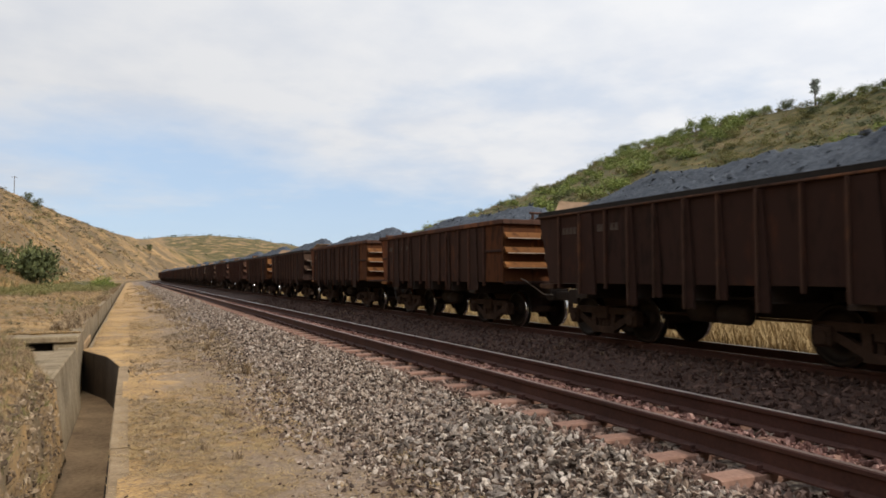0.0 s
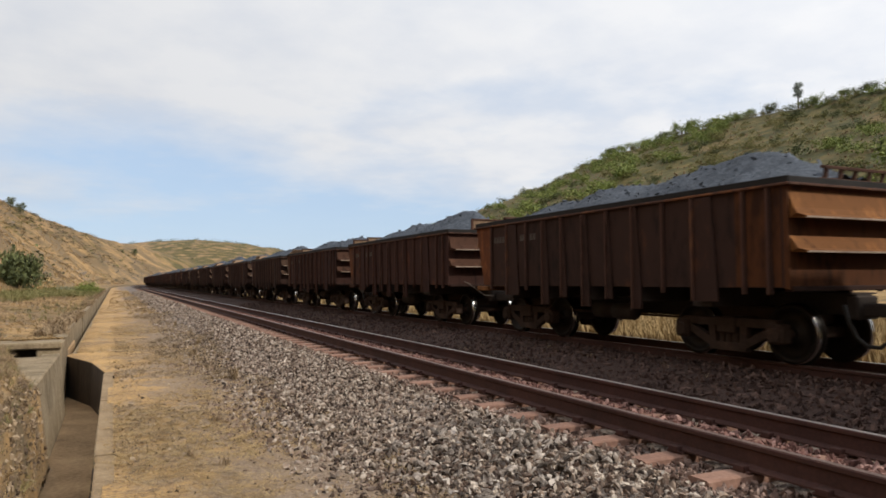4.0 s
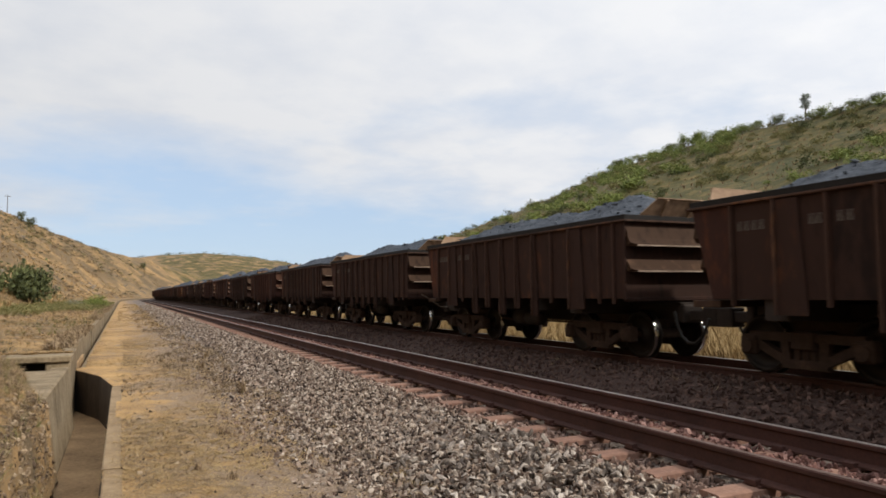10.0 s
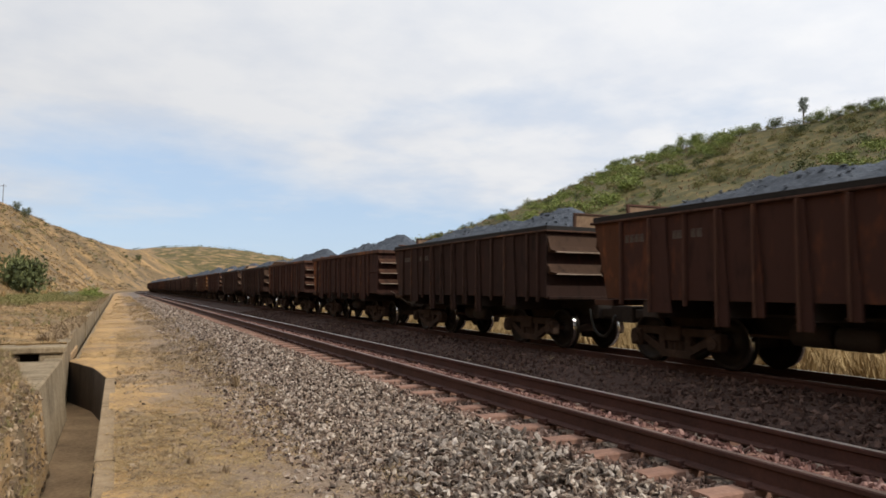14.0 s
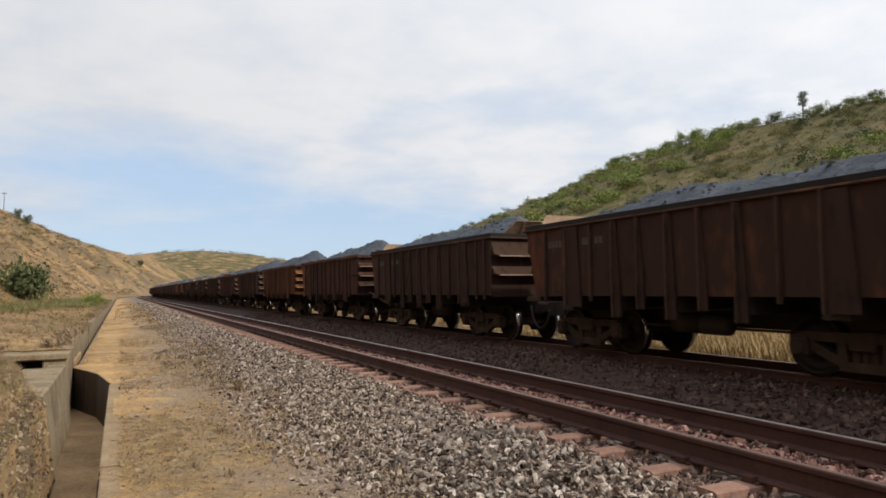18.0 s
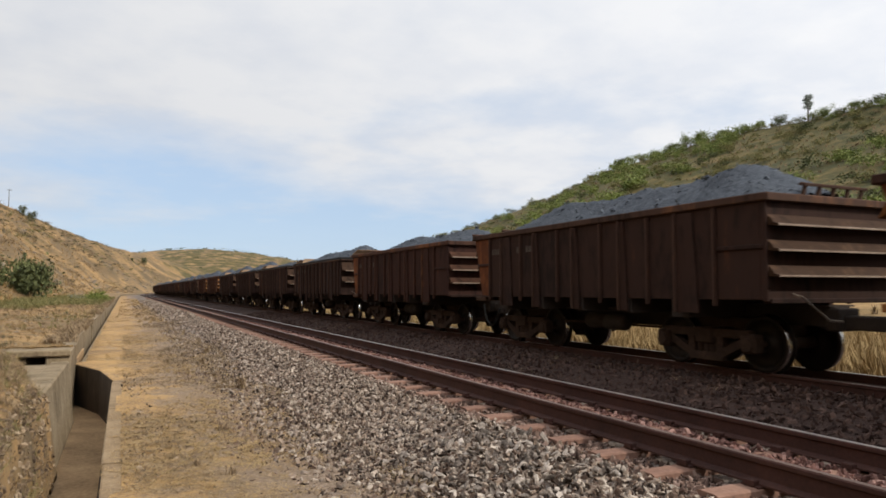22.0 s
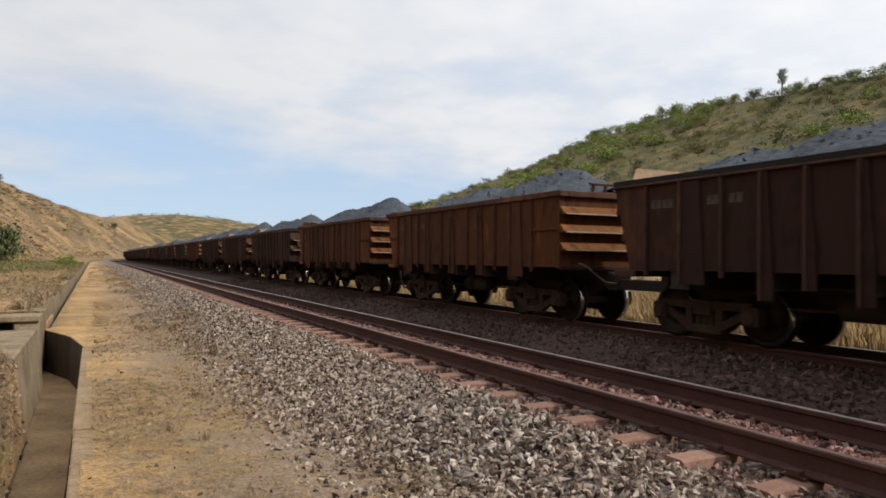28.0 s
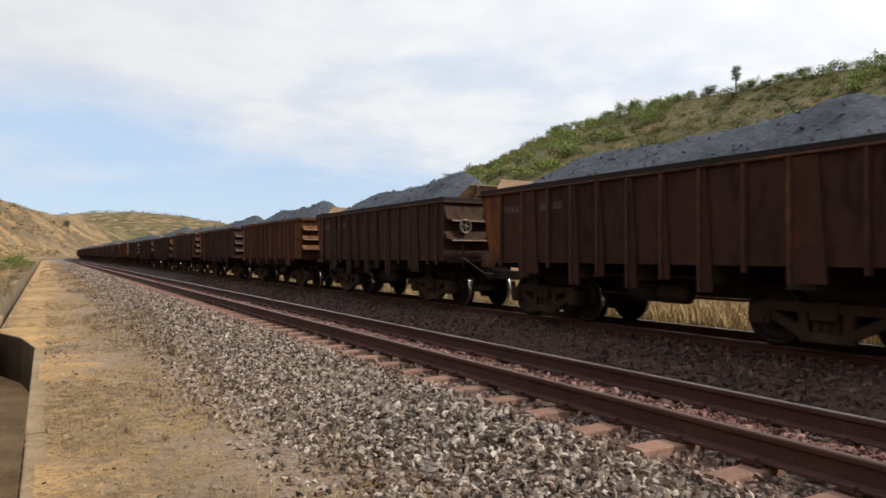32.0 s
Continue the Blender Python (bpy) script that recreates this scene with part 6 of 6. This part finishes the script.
def build_wagon(ma, ribs, coupling, wheel_brake, plate, label, sides="rust_warm"):
    """One gondola; its own origin is under the near end on the rail heads."""
    w = new("ore_wagon")
    tagged(w, label, "ore wagon", group="ore train")
    S, iron, dark = MESH, M["bogie_iron"], M["underframe_iron"]
    rib = M[{"rust_orange": "rib_orange", "rust_red": "rib_red"}.get(ma.name, "rib_brown")]
    post = M["post_red" if ma.name in ("rust_orange", "rust_red") else "post_brown"]
    orange = ma.name == "rust_orange"
    put("tub", S["tub"], ma, w)
    if orange:
        ma = M[sides]
    for key in ("side_l", "side_r"):
        put("side_wall", S[key], ma, w)
    warm = M[{"rust_dark": "rust_brown", "rust_brown": "rust_red", "rust_red": "rust_warm"}.get(ma.name, "rust_warm")]
    for key in ("panel_l", "panel_r"):
        put("end_panel", S["near_" + key], M["rust_orange"] if orange else ma, w, "rust-orange end panel" if orange else "")
        put("end_panel", S["far_" + key], M["rust_panel"] if orange or ribs == 3 else warm, w, "rust-orange panel at the far end" if ribs == 3 else "warmer rust at the far end panel")
    turned_round = pose(HALF, BODY_L - 0.06, 0, 0, 0, 180)
    far_side = pose(0, BODY_L - 0.06, 0, 0, 0, 180)
    # thin rail, and above it a coaming coloured black as if backlit
    if ribs == 2:
        for m in (pose(-HALF, 0, 0), turned_round):
            put("top_rail", S["ledge_side"], post, w, at=m)
            put("coaming", S["coaming_side"], M["coaming_black"], w, "coaming with its backlit shade as black colour", at=m)
        for m in (pose(0, 0, 0), far_side):
            put("end_rail", S["ledge_end"], post, w, at=m)
            put("coaming", S["coaming_end"], M["coaming_black"], w, "coaming with its backlit shade as black colour", at=m)
    else:
        for m in (pose(-HALF, 0, 0), turned_round):
            put("top_rail", S["rim_side"], post, w, at=m)
        for m in (pose(0, 0, 0), far_side):
            put("end_rail", S["rim_end"], post, w, at=m)
    for y, k in POSTS[ribs]:
        for m in (pose(-HALF, y, 0), pose(HALF, y, 0, 0, 0, 180)):
            if len(S["post_" + k].materials) == 0:
                S["post_" + k].materials.append(None)
                S["post_" + k].materials.append(None)
            sp = put("side_post", S["post_" + k], ma, w, at=m)
            sp.material_slots[1].link = "OBJECT"
            sp.material_slots[1].material = post
    zs = (2.07, 1.73, 1.39) if ribs == 3 else (1.97, 1.53)
    kinds = ("rib3",) * 3 if ribs == 3 else ("rib2_top", "rib2")
    def end_rib(k, m):
        if len(S[k].materials) == 0:
            S[k].materials.append(None)
            S[k].materials.append(None)
        o = put("end_rib", S[k], rib, w, at=m)
        o.material_slots[1].link = "OBJECT"
        o.material_slots[1].material = M["lip_pale"]
    for z, k in zip(zs, kinds):
        end_rib(k, pose(0, 0, z))
    lean = math.degrees(math.atan2(0.36, TOP - 0.10 - LOW))
    for z, k in zip(zs, kinds):
        end_rib(k, pose(0, BODY_L - 0.42 + (z - LOW) * 0.36 / (TOP - 0.10 - LOW), z, lean, 0, 180))
    put("corner_post", S["corner"], M["rust_orange"] if orange else ma, w)
    put("corner_post", S["corner_r"], ma, w)
    if ribs == 3:
        put("side_stay", S["side_stay"], ma, w, at=pose(-HALF, 0.02, 1.80))
        put("side_stay", S["far_stay"], ma, w)
    if plate == "sheet":
        for y, turn in ((0.02, 0), (BODY_L - 0.08, 180)):
            put("spill_plate", S["spill_plate"], M["plate_worn"], w, "flared dusty steel end sheet", at=pose(0, y, TOP - 0.02, 33, 0, turn))
    elif plate == "frame":
        for y, rx in ((0.05, 4), (BODY_L - 0.12, -4)):
            p = put("spill_frame", S["spill_frame"], post, w, at=pose(0, y, TOP - 0.01, rx))
            for x in (-0.345, 0.345):
                put("spill_panel", S["spill_panel"], M["plate_worn"], p, "dusty steel sheet panel", at=pose(x, 0, 0))
    elif plate == "low":
        for y, rx in ((0.05, 14), (BODY_L - 0.12, -14)):
            put("spill_rack", S["spill_rack"], post, w, "low rusty end rack", at=pose(0, y, TOP - 0.01, rx))
    put("centre_sill", S["centre_sill"], dark, w)
    for y in (2.78, 4.12, 5.45):
        put("cross_bearer", S["cross_bearer"], dark, w, at=pose(0, y, 0))
    put("end_sill", S["end_sill"], M["rust_dark"], w)
    put("end_ledge", S["end_ledge"], rib, w, at=pose(0, BODY_L - 0.48, 0))
    kind = "drawbar" if coupling == "bar" else "coupler"
    put(kind, S[kind], dark, w)
    other = "coupler" if coupling == "bar" else "drawbar"
    put(other, S[other], dark, w, at=pose(0, BODY_L - 0.02, 0, 0, 0, 180))
    if coupling == "bar":
        put("uncoupling_lever", S["lever"], M["bright_rod"], w, "pale worn steel rod")
        put("brake_hose", S["hose"], M["rubber"], w, at=pose(0, BODY_L - 0.02, 0, 0, 0, 180))
    else:
        put("brake_hose", S["hose"], M["rubber"], w)
    if wheel_brake:
        g = put("brake_gear", S["brake_gear"], ma, w, at=pose(-0.95, -0.14, 1.86))
        put("brake_wheel", S["brake_wheel"], M["bright_rod"], g, "spoked iron handbrake wheel", at=pose(0, -0.06, 0))
    put("brake_cylinder", S["brake_cylinder"], dark, w, at=pose(-0.55, 4.9, 0.62, 0, 0, 90))
    put("air_tank", S["air_tank"], dark, w, at=pose(-0.75, 3.9, 0.62, 0, 0, 90))
    put("brake_pipe", S["brake_pipe"], dark, w, at=pose(0, 2.8, 0))
    put("brake_rod", S["brake_rod"], M["bogie_iron"], w, at=pose(0, 2.9, 0))
    for y in (7.46, 7.34, 7.22, 7.10, 6.36, 6.26, 5.98, 5.86):
        put("stencil_mark", S["mark"], M["paint_faded"], w, "faded white stencilled mark", at=pose(-HALF - 0.0005, y, 2.02))
    for y in BOGIES[ribs]:
        put("body_bolster", S["bolster"], dark, w, at=pose(0, y, 0))
        b = put("bogie_bolster", S["bogie_bolster"], iron, w, at=pose(0, y, 0))
        put("bogie_transom", S["bogie_transom"], iron, w, at=pose(0, y, 0))
        for key in ("frame_l", "frame_r"):
            put("side_frame", S[key], iron, b, "cast iron bogie side frame")
        for x in (-0.83, 0.83):
            put("spring_nest", S["springs"], iron, b, at=pose(x, 0, 0))
        for x in (-0.50, 0.50):
            put("brake_beam", S["brake_beam"], dark, b, at=pose(x, 0, 0))
        for s in (-AXLE, AXLE):
            ax = put("wheelset", S["axle"], M["bogie_iron"], w, at=pose(0, y + s, WHEEL_R))
            for key in ("wheel_l", "wheel_r"):
                put("wheel", S[key], M["wheel_steel"], ax)
                put("tread", S[key + "_tread"], M["tread_steel"], ax, "bright worn tread")
    return w


def build_load(seed, peak):
    """A heap of crushed ore, high near one end, with slumped flanks and lumps."""
    r = np.random.default_rng(seed)
    ny, nx = 90, 30
    ys, xs = np.linspace(0.06, BODY_L - 0.16, ny), np.linspace(-HALF + 0.05, HALF - 0.05, nx)
    Y, X = np.meshgrid(ys, xs, indexing="ij")
    pk, pk2, h1, h2 = r.uniform(0.9, 1.4), r.uniform(4.4, 6.4), peak, peak * r.uniform(0.72, 0.88)
    ridge = np.interp(ys, [0.06, 0.3, pk, pk + 0.9, pk2 - 1.2, pk2, pk2 + 1.2, 8.0, BODY_L - 0.16], [0.0, 0.28 * h1, h1, h1 * 0.86, h2 * 0.9, h2, h2 * 0.82, 0.20, -0.10])
    k = np.ones(7) / 7
    ridge = np.convolve(np.pad(ridge, 3, "edge"), k, "valid")
    flank = np.maximum(np.abs(X) - 0.10, 0)
    Z = np.maximum(ridge[:, None] + 0.0 - flank * (ridge[:, None] + 0.14) / (HALF - 0.15), -0.16 + 0 * X)
    Z = Z + 0.06 * fbm(X * 2.2, Y * 2.6, seed + 40, 4) + 0.03 * np.abs(fbm(X * 1.5, Y * 7.0, seed + 60, 3)) + r.normal(0, 0.024, X.shape)
    idx = np.arange(ny * nx).reshape(ny, nx)
    F = np.stack([idx[:-1, :-1], idx[:-1, 1:], idx[1:, 1:], idx[1:, :-1]], -1).reshape(-1, 4)
    load = joined("ore_load", np.stack([X, Y, Z + TOP], -1).reshape(-1, 3), F[:, ::-1], M["ore"], smooth=True)
    n = 700
    iy, ix = r.integers(2, ny - 2, n), r.integers(1, nx - 1, n)
    pos = np.stack([X[iy, ix], Y[iy, ix], Z[iy, ix] + TOP], -1) + r.normal(0, 0.03, (n, 3)) * (1, 1, 0)
    v, f = scatter(lump_protos(r, 5), pos, 0.015 + 0.045 * r.random(n) ** 2.2, r)
    tagged(joined("ore_rubble", v, f, M["ore_lump"], load), kind="stuff")
    # skirt down to the floor of the wagon
    bm = boxes((-HALF + 0.05, HALF - 0.05, 0.06, BODY_L - 0.55, LOW + 0.04, TOP - 0.45))
    part("ore_bulk", bm, M["ore"], load)
    tagged(load, "heaped blue-grey crushed iron ore in a wagon", "ore", group="ore loads")
    return load


KINDS = dict(
    A=("rust_red", 3, "hose", False, "low", "red-brown rusty open ore wagon with three end ribs"),
    B=("rust_dark", 2, "hose", False, "frame", "dark brown open ore wagon with two wide end ribs"),
    C=("rust_brown", 3, "bar", False, "low", "brown rusty open ore wagon with three end ribs"),
    D=("rust_brown", 2, "bar", True, "sheet", "brown open ore wagon with handbrake wheel on its end"),
    E=("rust_orange", 3, "hose", False, "low", "orange rusty open ore wagon with three end ribs"),
    F=("rust_orange", 3, "bar", False, "low", "orange rusty open ore wagon coupled by a drawbar"),
    G=("rust_dark", 2, "bar", False, "sheet", "dark brown open ore wagon with two end ribs, drawbar coupled"),
    H=("rust_brown", 2, "hose", False, "sheet", "brown open ore wagon with two end ribs and brake hoses"),
    I=("rust_red", 2, "hose", False, "frame", "red-brown open ore wagon with two wide end ribs"),
    J=("rust_orange", 3, "bar", False, "low", "brown open ore wagon with an orange rusty ribbed end", "rust_brown"),
    K=("rust_brown", 2, "bar", False, "sheet", "brown open ore wagon with two end ribs, drawbar coupled"),
    L=("rust_dark", 2, "hose", False, "sheet", "dark brown open ore wagon with flared end sheets"),
    N=("rust_red", 2, "hose", False, "sheet", "red-brown open ore wagon with flared end sheets"),
    R=("rust_orange", 2, "hose", False, "low", "brown open ore wagon with two orange rusty end ribs", "rust_brown"),
    T=("rust_orange", 3, "hose", False, "low", "grey-brown open ore wagon with orange rusty ends", "rust_brown"),
    Q=("rust_red", 3, "bar", False, "low", "red-brown open ore wagon with three end ribs, drawbar coupled"),
    P=("rust_red", 2, "bar", False, "frame", "red-brown open ore wagon with upright end panels"),
)
# the train from the wagon four ahead of the first coupling in view
ORDER = "CACG" + "JTDRPIDHDHKHPBQAKHQECAGHGLFEDNDE" + "CADBCEDAGHFACBDECADHGACED"
FIRST = -4
# how high each wagon is heaped, in the same order
HEAP_PEAK = dict(l=0.40, m=0.50, n=0.55, g=0.64, t=0.78, u=0.72)
HEAPS = "gugu" + "mngggmnmgnmnmnggmngtumnlgggtuttu" + "gmtnugm"
PITCH, Y_START = 9.9, 13.74


def run(t):
    """How far the train has come by t seconds."""
    return 9.3477 * t + 0.001035 * t * t - 8.7e-5 * t ** 3


wagons, loads = [], []


def build_train():
    made, heaps = {}, {}
    for i, k in enumerate(ORDER):
        m = pose(X_FAR, Y_START + (FIRST + i) * PITCH, 0)
        if k not in made:
            c = KINDS[k]
            made[k] = build_wagon(M[c[0]], *c[1:])
            made[k].matrix_basis = m
            wagons.append(made[k])
        else:
            wagons.append(copy_thing(made[k], m))
        j = HEAPS[i % len(HEAPS)]
        if j not in heaps:
            heaps[j] = build_load(100 + ord(j), HEAP_PEAK[j])
            heaps[j].matrix_basis = m
            loads.append(heaps[j])
        else:
            loads.append(copy_thing(heaps[j], m))


build_train()


# ---------------------------------------------------------------- the train runs past
def motions():
    turned = {}
    for i, (w, o) in enumerate(zip(wagons, loads)):
        y0 = Y_START + (FIRST + i) * PITCH
        step = 4 if y0 + BODY_L < BEND_Y else 1
        rows = []
        for k in range(0, 33, step):
            x, y, h = on_line(X_FAR, y0 - run(k))
            rows.append((k, pose(x, y, 0, 0, 0, h)))
        walk(w, rows)
        walk(o, rows)
        for p in w.children:
            if not p.name.startswith("wheelset"):
                continue
            key = round(p.matrix_basis.translation.y, 2)
            if key not in turned:
                loc = p.matrix_basis.translation.copy()
                walk(p, [(n / FPS, pose(*loc, math.degrees(run(n / FPS) / WHEEL_R) % 360)) for n in range(0, 961, 2)])
                turned[key] = p.animation_data
            else:
                p.rotation_mode = "QUATERNION"
                keys = p.animation_data_create()
                keys.action = turned[key].action
                keys.action_slot = turned[key].action_slot


motions()
